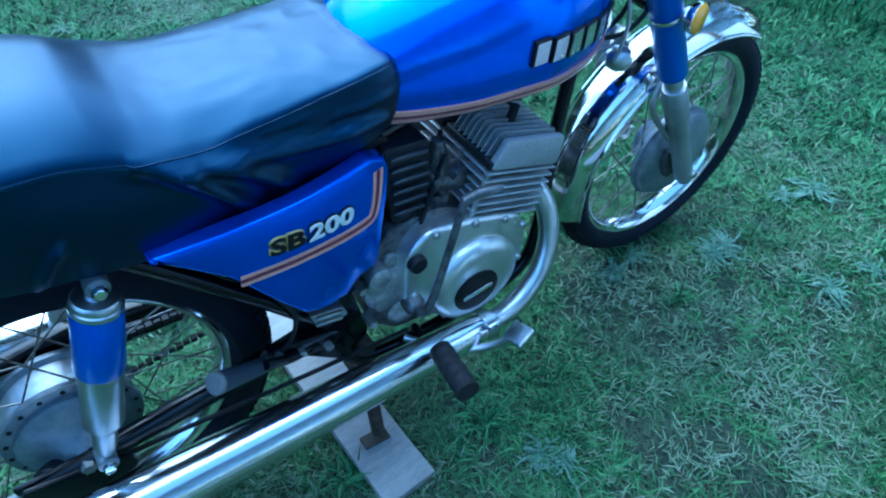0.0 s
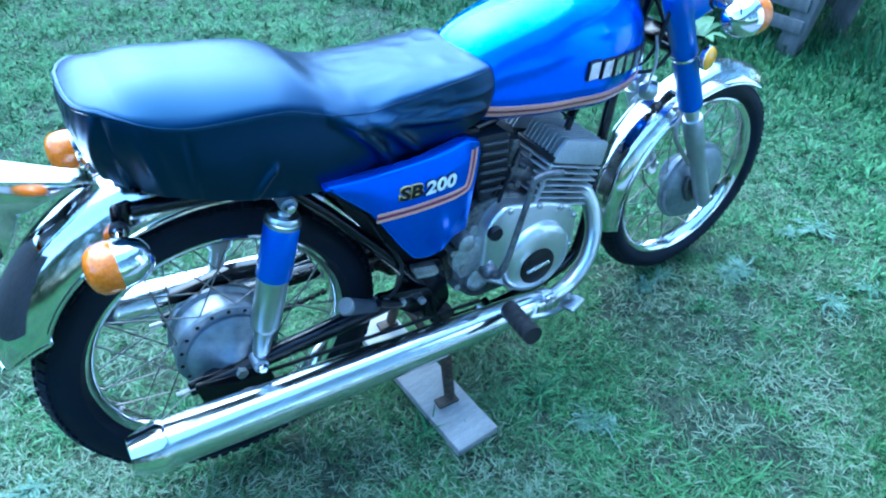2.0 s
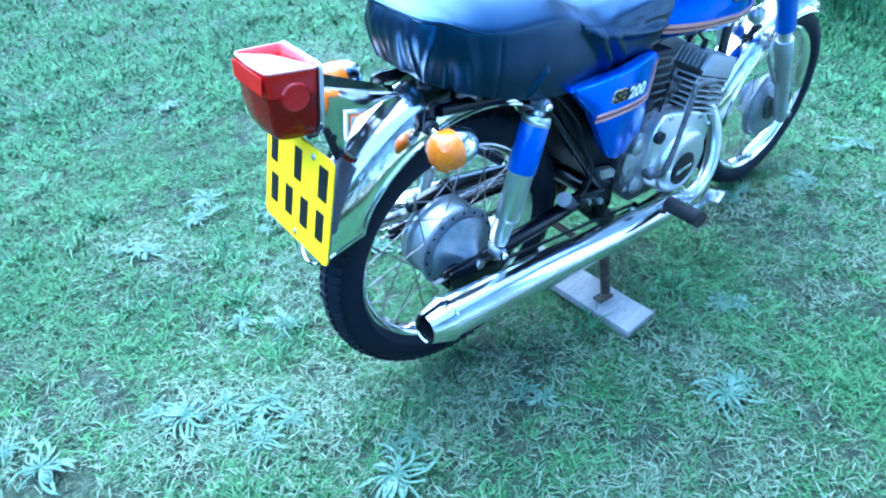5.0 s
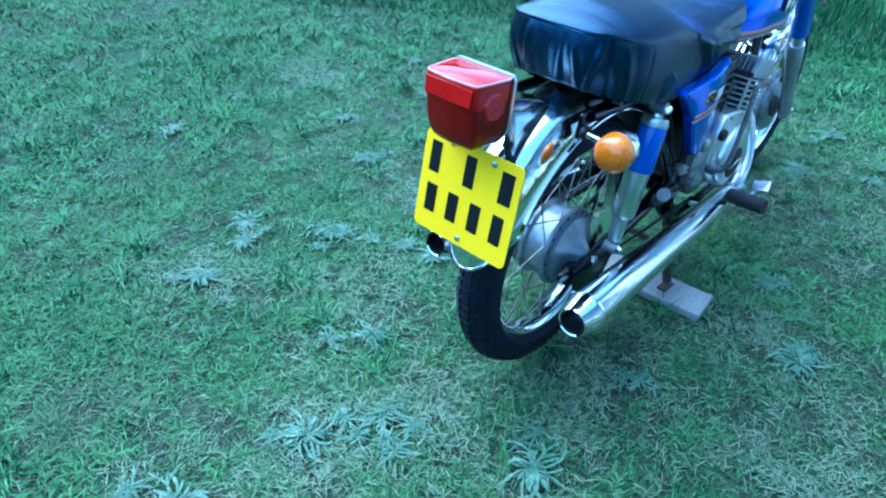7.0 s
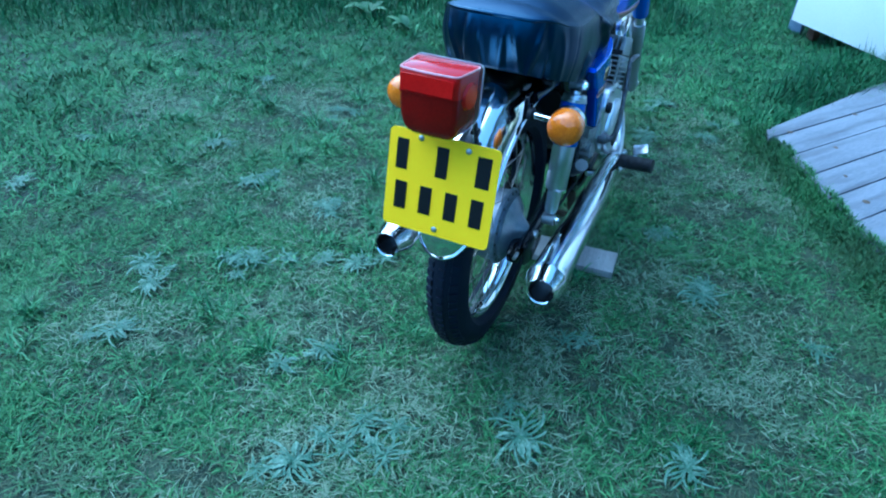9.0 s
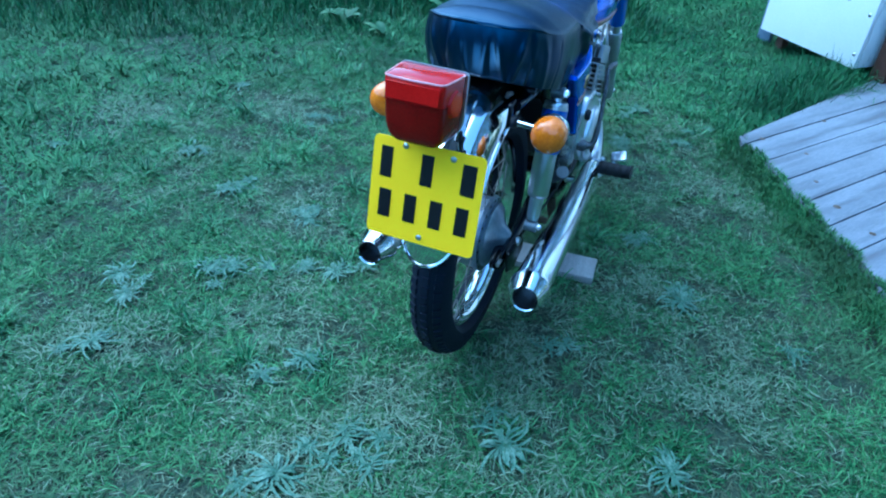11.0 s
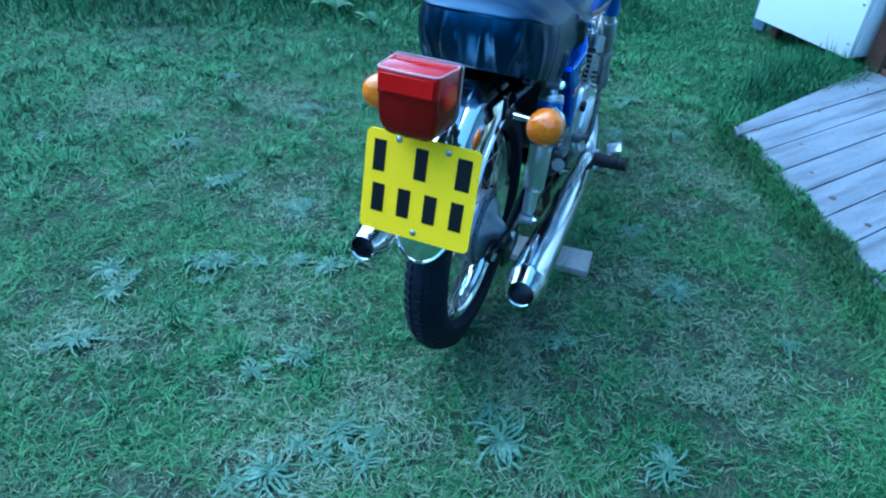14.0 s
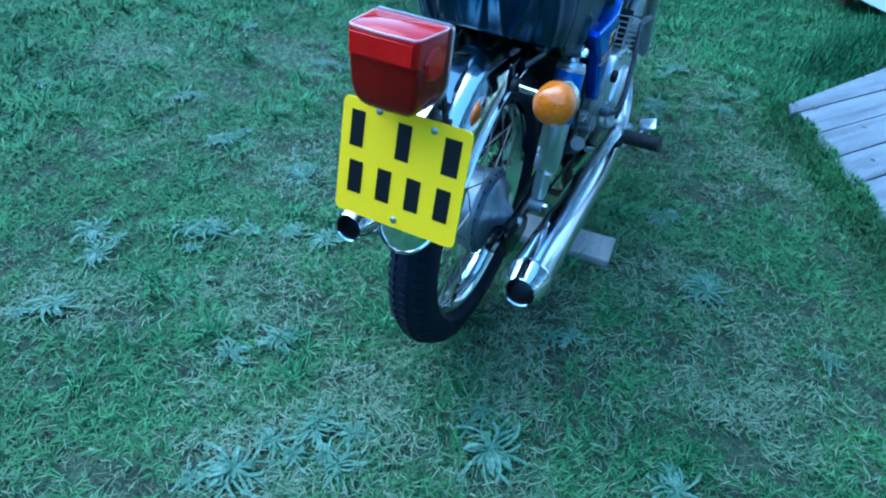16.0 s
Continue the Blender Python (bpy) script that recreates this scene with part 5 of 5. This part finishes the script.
# ---- white painted cabinet by the deck ----
cab = root("white_cabinet", (2.92, -0.88, 0.0), "white painted board cabinet raised off the ground by the deck", "cabinet")
fx = Vector((-0.715, -0.699, 0))
fn = Vector((-0.699, 0.715, 0))
c0 = Vector((3.16, -0.66, 0.0))


def board(u0, u1, w0, w1, z0, z1, bev=0.004):
    m = Matrix((fx, fn, Vector((0, 0, 1)))).transposed().to_4x4()
    c = c0 + fx * (u0 + u1) / 2 + fn * (w0 + w1) / 2 + Vector((0, 0, (z0 + z1) / 2))
    return box(bmesh.new(), (u1 - u0, w1 - w0, z1 - z0), Matrix.Translation(c) @ m, bev)


part("front_panel", board(0, 0.67, -0.03, 0.0, 0.10, 0.95), M_WHITE, cab)
part("side_panel", board(0.0, 0.03, -0.50, -0.032, 0.10, 0.95), M_WHITE, cab)
part("side_panel", board(0.64, 0.67, -0.50, -0.032, 0.10, 0.95), M_WHITE, cab)
part("back_panel", board(0.032, 0.638, -0.50, -0.475, 0.10, 0.95), M_WHITE, cab)
part("top_panel", board(-0.02, 0.69, -0.52, 0.02, 0.955, 0.985), M_WHITE, cab)
for u in (0.06, 0.56):
    for w in (-0.44, -0.14):
        part("foot", board(u, u + 0.05, w, w + 0.05, 0.0, 0.10), M_BROWN, cab)
bm = bmesh.new()
for u, z in ((0.645, 0.37), (0.50, 0.41), (0.645, 0.17)):
    lathe(bm, [(0.0, 0.003), (0.008, 0.002), (0.010, 0.0)], c0 + fx * u + fn * 0.001 + Vector((0, 0, z)), fn, 12)
pieces("screw", bm, M_STEEL, cab)
# added board: its blue-grey paints the shade on the cabinet's left side
thing("board", board(-0.105, -0.006, -0.13, -0.105, 0.0, 0.95, 0.003), M_SHADED_SIDE, "blue-grey board added beside the white cabinet for its shaded left side", "board")
post = thing("post", board(0.70, 0.79, -0.19, -0.10, 0.0, 2.2, 0.006), M_BROWN, "brown stained timber post beside the white cabinet", "post")
wp = thing("wall_panel", board(0.80, 1.7, -0.18, -0.14, 0.09, 2.2, 0.004), M_WHITE, "white painted panel beside the brown post", "wall panel")
tagged(wp, kind="structure")
thing("sill", board(0.80, 1.7, -0.21, -0.11, 0.055, 0.088, 0.004), M_BROWN, "brown timber sill at the deck", "sill", kind="structure")

# ---- garden bench beyond the lawn ----
bench = root("garden_bench", (3.05, 1.32, 0), "weathered slatted garden bench among tall grass", "bench")
BM = Matrix.Translation((3.07, 1.32, 0)) @ Matrix.Rotation(radians(94), 4, "Z")
for x in (-0.57, 0.57):
    for y in (-0.2, 0.2):
        bm = box(bmesh.new(), (0.10, 0.06, 0.44), BM @ Matrix.Translation((x, y, 0.20)) @ pose(0, 0, 0, 0, -8 if x < 0 else 8, 0), 0.005)
        part("leg", bm, M_BENCH, bench)
for k in range(5):
    bm = box(bmesh.new(), (1.35, 0.085, 0.028), BM @ Matrix.Translation((0, -0.2 + 0.1 * k, 0.434)), 0.004)
    part("slat", bm, M_BENCH, bench)
for y in (-0.235, 0.235):
    for z in (0.15, 0.25, 0.36):
        bm = box(bmesh.new(), (1.2, 0.022, 0.06), BM @ Matrix.Translation((0, y, z)), 0.004)
        part("rail", bm, M_BENCH, bench)


# small bare places, and broad worn ones: x, y, radius
BARE = ((1.62, 1.33, 0.11), (0.29, -0.44, 0.06), (0.077, -0.297, 0.05), (-0.54, 0.61, 0.05), (-0.61, 0.69, 0.05), (-0.68, 0.76, 0.04), (0.52, -0.80, 0.06), (0.98, -0.19, 0.08), (1.5, -0.62, 0.07),
        (-0.24, 1.04, 0.06), (-0.1, 1.7, 0.07), (-0.1, 2.33, 0.08), (0.37, 1.92, 0.07), (-0.31, -0.25, 0.04), (1.23, -0.47, 0.06), (0.6, 1.55, 0.05))
WORN = ((-0.27, 0.39, 0.20), (-0.35, 0.04, 0.24), (-0.58, 0.21, 0.18), (-0.12, 0.61, 0.20), (-0.07, -0.24, 0.16), (0.45, -0.45, 0.24), (0.09, -0.66, 0.28), (-0.88, 0.28, 0.2), (-0.44, 0.87, 0.18),
        (1.2, -0.26, 0.26), (1.08, -0.62, 0.24), (0.17, -0.16, 0.14), (0.35, 0.75, 0.22), (1.0, 1.2, 0.25), (0.75, 1.75, 0.25), (1.92, 0.12, 0.28), (-0.45, -0.45, 0.2), (1.62, -0.36, 0.2), (0.3, 1.3, 0.18))


def clump(x, y, f, seed):
    """A smooth random field for tufts and thin places."""
    return np.array([noise.noise((a * f, b * f, seed)) for a, b in zip(x, y)])


def unworn(x, y):
    """False on small bare places in the turf."""
    ok = np.ones(len(x), bool)
    for a, b, r in BARE:
        ok &= np.hypot(x - a, (y - b) * 1.4) > r * (0.55 + 0.7 * clump(x, y, 24, 3.3)) * np.random.default_rng(2).uniform(0.55, 1.15, len(x))
    return ok


def wear(x, y):
    """How worn the turf is, 0 to 1, in ragged patches."""
    w = np.zeros(len(x))
    for a, b, r in WORN:
        w = np.maximum(w, np.exp(-((x - a) ** 2 + (y - b) ** 2) / (r * r)))
    return w


# ---- grass ----
def blades(name, pts, length, width, droop, mat, label, seed, upright=0.4, kind="stuff"):
    """Many bent blades in one mesh: pts (n, 3); length and width are arrays."""
    rng = np.random.default_rng(seed)
    n = len(pts)
    az = rng.uniform(0, 2 * np.pi, n)
    el = np.clip(rng.normal(upright, 0.28, n), 0.08, 1.45)
    d = np.stack([np.cos(az) * np.cos(el), np.sin(az) * np.cos(el), np.sin(el)], 1)
    tw = az + np.pi / 2 + rng.normal(0, 0.5, n)
    side = np.stack([np.cos(tw), np.sin(tw), rng.normal(0, 0.25, n)], 1) * (width / 2)[:, None]
    L = length[:, None]
    mid = pts + d * L * 0.55
    tip = pts + d * L
    tip[:, 2] -= droop * length * rng.uniform(0.2, 1.0, n)
    tip[:, 2] = np.maximum(tip[:, 2], pts[:, 2] + 0.003)
    V = np.empty((n, 5, 3))
    V[:, 0], V[:, 1], V[:, 2], V[:, 3], V[:, 4] = pts - side * 0.7, pts + side * 0.7, mid + side, mid - side, tip
    base = (np.arange(n) * 5)[:, None]
    quads, tris = base + np.array([[0, 1, 2, 3]]), base + np.array([[3, 2, 4]])
    me = bpy.data.meshes.new(name)
    me.vertices.add(n * 5)
    me.vertices.foreach_set("co", V.ravel())
    me.loops.add(n * 7)
    me.loops.foreach_set("vertex_index", np.concatenate([quads, tris], 1).ravel().astype(np.int32))
    me.polygons.add(n * 2)
    me.polygons.foreach_set("loop_start", np.stack([np.arange(n) * 7, np.arange(n) * 7 + 4], 1).ravel().astype(np.int32))
    me.polygons.foreach_set("use_smooth", np.ones(n * 2, bool))
    me.update(calc_edges=True)
    me.materials.append(mat)
    return tagged(new(name, me), label, "grass", kind=kind)


def zs(x, y):
    return np.array([ground_z(a, b) for a, b in zip(x, y)])


rng = np.random.default_rng(5)


def scatter(n, x0, x1, y0, y1):
    return rng.uniform(x0, x1, n), rng.uniform(y0, y1, n)


x, y = scatter(290000, -1.05, 1.9, -1.45, 1.6)
tuft = clump(x, y, 15, 1.0) + 0.7 * clump(x, y, 5, 4.0)
keep = (tuft + 0.5 * clump(x, y, 1.6, 5.0) - 0.45 * wear(x, y) + rng.uniform(-0.45, 0.45, len(x)) > -0.20) & unworn(x, y)
x, y, tuft = x[keep], y[keep], tuft[keep] - 0.35 * wear(x[keep], y[keep])
g = np.clip(0.6 * clump(x, y, 2.0, 9.0) + 0.9 * tuft, -0.7, 1.2)
blades("lawn_grass", np.stack([x, y, zs(x, y)], 1), rng.uniform(0.020, 0.056, len(x)) * (1 + 0.6 * g), rng.uniform(0.0017, 0.0042, len(x)), 0.45, M_GRASS, "short patchy mown lawn grass", 11)
x, y = scatter(110000, -1.1, 1.9, -1.45, 1.6)
blades("thatch", np.stack([x, y, zs(x, y) + 0.002], 1), rng.uniform(0.012, 0.036, len(x)), rng.uniform(0.0014, 0.0034, len(x)), 0.1, M_THATCH, "matted dull thatch under the lawn grass", 21, 0.14)
x, y = scatter(330000, -1.8, 4.6, -1.9, 4.4)
far = (x > 1.9) | (y > 1.6) | (x < -1.05) | (y < -1.45)
x, y = x[far], y[far]
g = clump(x, y, 2.0, 9.0) + 1.1 * clump(x, y, 8.0, 4.0)
keep = g + rng.uniform(-0.8, 0.8, len(x)) > -0.55
x, y, g = x[keep], y[keep], np.clip(g[keep], -0.8, 1.2)
blades("far_lawn_grass", np.stack([x, y, zs(x, y)], 1), rng.uniform(0.03, 0.075, len(x)) * (1 + 0.6 * g), rng.uniform(0.003, 0.0065, len(x)), 0.4, M_GRASS_FAR, "mown lawn grass further off", 12, 0.5)
x, y = scatter(60000, -1.05, 2.6, -1.45, 2.6)
keep = clump(x, y, 2.2, 3.0) + 0.6 * clump(x, y, 9.0, 6.0) + rng.uniform(-0.5, 0.5, len(x)) > 0.22
x, y = x[keep], y[keep]
blades("dry_grass", np.stack([x, y, zs(x, y) + 0.010], 1), rng.uniform(0.012, 0.04, len(x)), rng.uniform(0.0010, 0.0024, len(x)), 0.2, M_STRAW, "dry pale clippings and dead blades in the lawn", 13, 0.15)
# worn pale patches where feet and wheels have been
wx, wy = [], []
for a, b, r in WORN:
    n = int(56000 * r * r)
    wx.append(rng.normal(a, r * 0.62, n))
    wy.append(rng.normal(b, r * 0.62, n))
x, y = np.concatenate(wx), np.concatenate(wy)
keep = clump(x, y, 11.0, 2.5) + 0.6 * clump(x, y, 30.0, 7.5) + rng.uniform(-0.35, 0.35, len(x)) > -0.05
x, y = x[keep], y[keep]
blades("worn_grass", np.stack([x, y, zs(x, y) + 0.012], 1), rng.uniform(0.012, 0.040, len(x)), rng.uniform(0.0014, 0.0036, len(x)), 0.2, M_STRAW, "bleached worn blades in patches of the lawn", 17, 0.2)
# coarse tussocks that stand up out of the mown turf
tx, ty = scatter(230, -1.0, 2.4, -1.35, 2.5)
n = rng.integers(40, 95, len(tx))
who = np.repeat(np.arange(len(tx)), n)
a, r = rng.uniform(0, 2 * np.pi, len(who)), np.abs(rng.normal(0, 0.022, len(who)))
x, y = tx[who] + r * np.cos(a), ty[who] + 0.8 * r * np.sin(a)
keep = unworn(x, y) & (deck_nrm.x * x + deck_nrm.y * y > 0.46 * (x > 0.7))
x, y, who = x[keep], y[keep], who[keep]
size = (rng.uniform(0.7, 1.35, len(tx)) * np.where((ty > 0.6) & (tx > 0.2), 1.4, 1.0))[who]
blades("grass_tussocks", np.stack([x, y, zs(x, y)], 1), rng.uniform(0.035, 0.085, len(x)) * size, rng.uniform(0.0022, 0.0046, len(x)), 0.45, M_TUSSOCK, "coarse darker grass tussocks in the lawn", 22, 0.62)
# rougher, thinner lawn out to the added hedge
x, y = scatter(150000, -6.2, 8.2, -6.9, 7.5)
keep = ((x < -1.6) | (x > 4.4) | (y < -1.7) | (y > 4.2)) & ((deck_nrm.x * x + deck_nrm.y * y > 0.45) | (deck_nrm.x * x + deck_nrm.y * y < -1.52) | (deck_dir.x * x + deck_dir.y * y < 0.5))
x, y = x[keep], y[keep]
blades("outer_lawn_grass", np.stack([x, y, zs(x, y)], 1), rng.uniform(0.05, 0.12, len(x)), rng.uniform(0.010, 0.022, len(x)), 0.4, M_GRASS, "rougher lawn grass out to the added hedge", 19, 0.5)
# darker blades that paint the shade towards the cabinet and the lawn's far side
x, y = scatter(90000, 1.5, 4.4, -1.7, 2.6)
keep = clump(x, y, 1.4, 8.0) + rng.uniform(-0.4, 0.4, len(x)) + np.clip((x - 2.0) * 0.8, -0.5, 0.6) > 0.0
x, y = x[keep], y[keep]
blades("shaded_grass", np.stack([x, y, zs(x, y)], 1), rng.uniform(0.03, 0.075, len(x)), rng.uniform(0.002, 0.004, len(x)), 0.4, M_TALL_AND_SHADE, "dark green blades mixed into the lawn to paint the shade over it", 18, 0.55)
# tall growth past the mown edge
x, y = scatter(110000, 0.0, 6.0, -1.6, 5.6)
e = (x - 1.3) * 0.845 + (y - 3.05) * 0.535 + 0.30 + 0.25 * clump(x, y, 1.2, 2.0)
keep = (e > 0) & ((x - 2.92) * -0.699 + (y + 0.88) * 0.715 > 0.30) & (rng.uniform(0, 1, len(x)) < 0.85)
x, y, e = x[keep], y[keep], e[keep]
blades("tall_grass", np.stack([x, y, zs(x, y)], 1), rng.uniform(0.10, 0.26, len(x)) * np.clip(0.35 + e * 1.0, 0.35, 1.8), rng.uniform(0.003, 0.0065, len(x)), 0.30, M_TALL_AND_SHADE, "tall dark unmown grass at the lawn's edge", 14, 1.0)
# long tufts along the deck and the cabinet
u = np.concatenate([rng.normal(2.60, 0.20, 4200), rng.uniform(1.75, 3.2, 3000)])
w = np.concatenate([rng.normal(0.70, 0.07, 4200), 0.50 + np.abs(rng.normal(0.0, 0.10, 3000)) + 0.04 * np.clip(u[4200:] - 1.8, 0, 2)])
x, y = deck_dir.x * u + deck_nrm.x * w, deck_dir.y * u + deck_nrm.y * w
tall = np.concatenate([np.full(4200, 1.0), np.full(3000, 0.42)])
blades("deck_tufts", np.stack([x, y, zs(x, y)], 1), rng.uniform(0.10, 0.27, len(x)) * tall, rng.uniform(0.002, 0.0042, len(x)), 0.7, M_TALL_AND_SHADE, "long grass tufts along the timber deck", 15, 0.85)
t = rng.uniform(-0.05, 1.3, 7000)
off = np.abs(rng.normal(0.0, 0.060, 7000)) - 0.010 + 0.030 * clump(1.66 - 0.96 * t, -0.64 - 0.465 * t, 9.0, 6.6)
x, y = 1.66 - 0.96 * t - 0.436 * off, -0.64 - 0.465 * t + 0.900 * off
blades("deck_fringe", np.stack([x, y, np.where(off < 0, 0.054, np.maximum(zs(x, y), 0.034 - 0.55 * off))], 1), rng.uniform(0.6, 1.1, len(x)) * np.where(off < 0, 0.030, 0.058), rng.uniform(0.002, 0.0042, len(x)), 0.30, M_GRASS, "grass creeping over the deck boards' ends", 16, 0.85)


# ---- weeds: flat rosettes in the lawn ----
def rosette(seed, n, size):
    """Ragged, toothed leaves lying flat in two whorls round a crown."""
    r = random.Random(seed)
    bm = bmesh.new()
    for k in range(n):
        a = r.uniform(0, 6.283)
        inner = k > n * 0.55
        L, w = size * r.uniform(0.35, 1.2) * (0.55 if inner else 1.0), size * r.uniform(0.035, 0.085)
        rise, curl = r.uniform(0.5, 0.9) if inner else r.uniform(0.02, 0.30), r.uniform(-1.1, 1.1)
        prev = None
        for i in range(9):
            f = i / 8
            b = a + curl * f
            d, sd = Vector((math.cos(b), math.sin(b), 0)), Vector((-math.sin(b), math.cos(b), r.uniform(-0.15, 0.15)))
            c = d * L * f + Vector((0, 0, 0.008 + L * (rise * f - rise * 0.95 * f * f)))
            ww = w * (0.22 + 0.95 * f ** 1.1) * (1.0 if f < 0.85 else 0.62 if i == 7 else 0.06) * (1.0 if i % 2 else 0.55 + 0.3 * f)
            ww = ww if i else 0.0
            cur = [bm.verts.new(c - sd * ww + Vector((0, 0, ww * 0.3))), bm.verts.new(c), bm.verts.new(c + sd * ww + Vector((0, 0, ww * 0.3)))]
            if prev:
                bm.faces.new((prev[0], prev[1], cur[1], cur[0]))
                bm.faces.new((prev[1], prev[2], cur[2], cur[1]))
            prev = cur
    bmesh.ops.remove_doubles(bm, verts=bm.verts, dist=1e-5)
    return finish(bm, "weed_rosette", M_WEED, True, 180)


variants = [rosette(3, 34, 0.070), rosette(8, 46, 0.080), rosette(21, 28, 0.060), rosette(34, 54, 0.090)]
spots = [(-0.253, 0.325, 3), (-0.404, 0.13, 4), (-0.475, 0.034, 3), (-0.017, 0.75, 4), (0.11, 0.455, 3), (-0.191, 1.023, 3), (-0.291, -0.222, 3), (-0.201, -0.593, 2), (1.149, 1.559, 2), (1.025, 1.02, 3),
         (0.509, 1.337, 2), (0.426, 0.998, 3), (0.335, 0.734, 3), (0.07, -0.225, 2), (0.44, -0.54, 2), (1.446, -0.173, 2), (1.228, -0.073, 2), (0.738, -0.384, 2), (1.688, -0.425, 2), (1.817, -0.17, 2),
         (1.526, -0.442, 2), (-0.58, 0.21, 2), (-0.88, 0.28, 2), (-0.44, 0.87, 2), (-0.62, -0.62, 2), (0.35, -0.85, 1), (-0.35, -0.85, 2), (2.1, 0.5, 1), (0.31, 1.82, 1), (-0.04, 1.74, 1)]
rw = random.Random(77)
for a, b, count in spots:
    for j in range(count):
        xx, yy = a + (rw.uniform(-0.10, 0.10) if j else 0), b + (rw.uniform(-0.10, 0.10) if j else 0)
        ob = new("weed_rosette", variants[rw.randrange(4)])
        ob.matrix_world = pose(xx, yy, ground_z(xx, yy) + 0.014, rw.uniform(-9, 9), rw.uniform(-9, 9), rw.uniform(0, 360)) @ Matrix.Scale(rw.uniform(0.65, 1.0) * (0.8 if j else 1.0), 4)
        tagged(ob, "pale green flat weed rosette in the lawn", "weed", "weeds in the lawn")


# dock leaves in the rough
def dock(seed):
    r = random.Random(seed)
    bm = bmesh.new()
    for k in range(8):
        a = r.uniform(0, 6.28)
        L, w = r.uniform(0.14, 0.26), r.uniform(0.03, 0.05)
        d, sd = Vector((math.cos(a), math.sin(a), 0)), Vector((-math.sin(a), math.cos(a), 0))
        prev = None
        for i in range(8):
            f = i / 7
            c = d * L * (0.15 + 0.75 * f ** 1.3) + Vector((0, 0, 0.02 + L * (1.2 * f - 0.75 * f * f)))
            ww = w * math.sin(math.pi * max(0.03, f ** 0.8)) * (1 if f > 0.25 else 0.3) + 0.002
            cur = [bm.verts.new(c - sd * ww), bm.verts.new(c - Vector((0, 0, ww * 0.3))), bm.verts.new(c + sd * ww)]
            if prev:
                bm.faces.new((prev[0], prev[1], cur[1], cur[0]))
                bm.faces.new((prev[1], prev[2], cur[2], cur[1]))
            prev = cur
    return finish(bm, "dock_plant", M_DOCK, True, 180)


for k, (a, b, sc) in enumerate(((2.10, 1.30, 0.55), (2.55, 1.05, 1.0), (2.20, 1.62, 0.8))):
    ob = new("dock_plant", dock(40 + k))
    ob.matrix_world = pose(a, b, ground_z(a, b), 0, 0, 40 * k) @ Matrix.Scale(sc, 4)
    tagged(ob, "broad-leaved dock plant in the tall grass", "plant", "dock plants")


# ---- unseen hedge added round about to block low sky and darken reflections ----
hv, hf = [], []
hr = np.random.default_rng(31)
for k in range(62000):
    t = hr.uniform(0, 2 * math.pi)
    rad = 7.2 + 0.35 * math.sin(3 * t + 1) + hr.normal(0, 0.22)
    # raised on one side to keep low sky off the bike's right flank
    c = np.array([1.0 + rad * math.cos(t), 0.3 + rad * math.sin(t), hr.uniform(0.0, (2.1 + 6.2 * max(0.0, math.cos(t + 0.9)) ** 0.7) + 0.45 * math.sin(7 * t) + 0.25 * math.sin(17 * t))])
    a, b = hr.normal(0, 1, 3), hr.normal(0, 1, 3)
    a, b = a / np.linalg.norm(a) * 0.14, b / np.linalg.norm(b) * 0.08
    i0 = len(hv)
    hv += [c - a, c + b, c + a, c - b]
    hf.append((i0, i0 + 1, i0 + 2, i0 + 3))
me = bpy.data.meshes.new("hedge")
me.from_pydata([tuple(v) for v in hv], [], hf)
me.materials.append(M_ADDED_HEDGE)
tagged(new("hedge", me), "unseen dark green hedge added round the garden to block low sky, taller along one side", "hedge", kind="stuff")
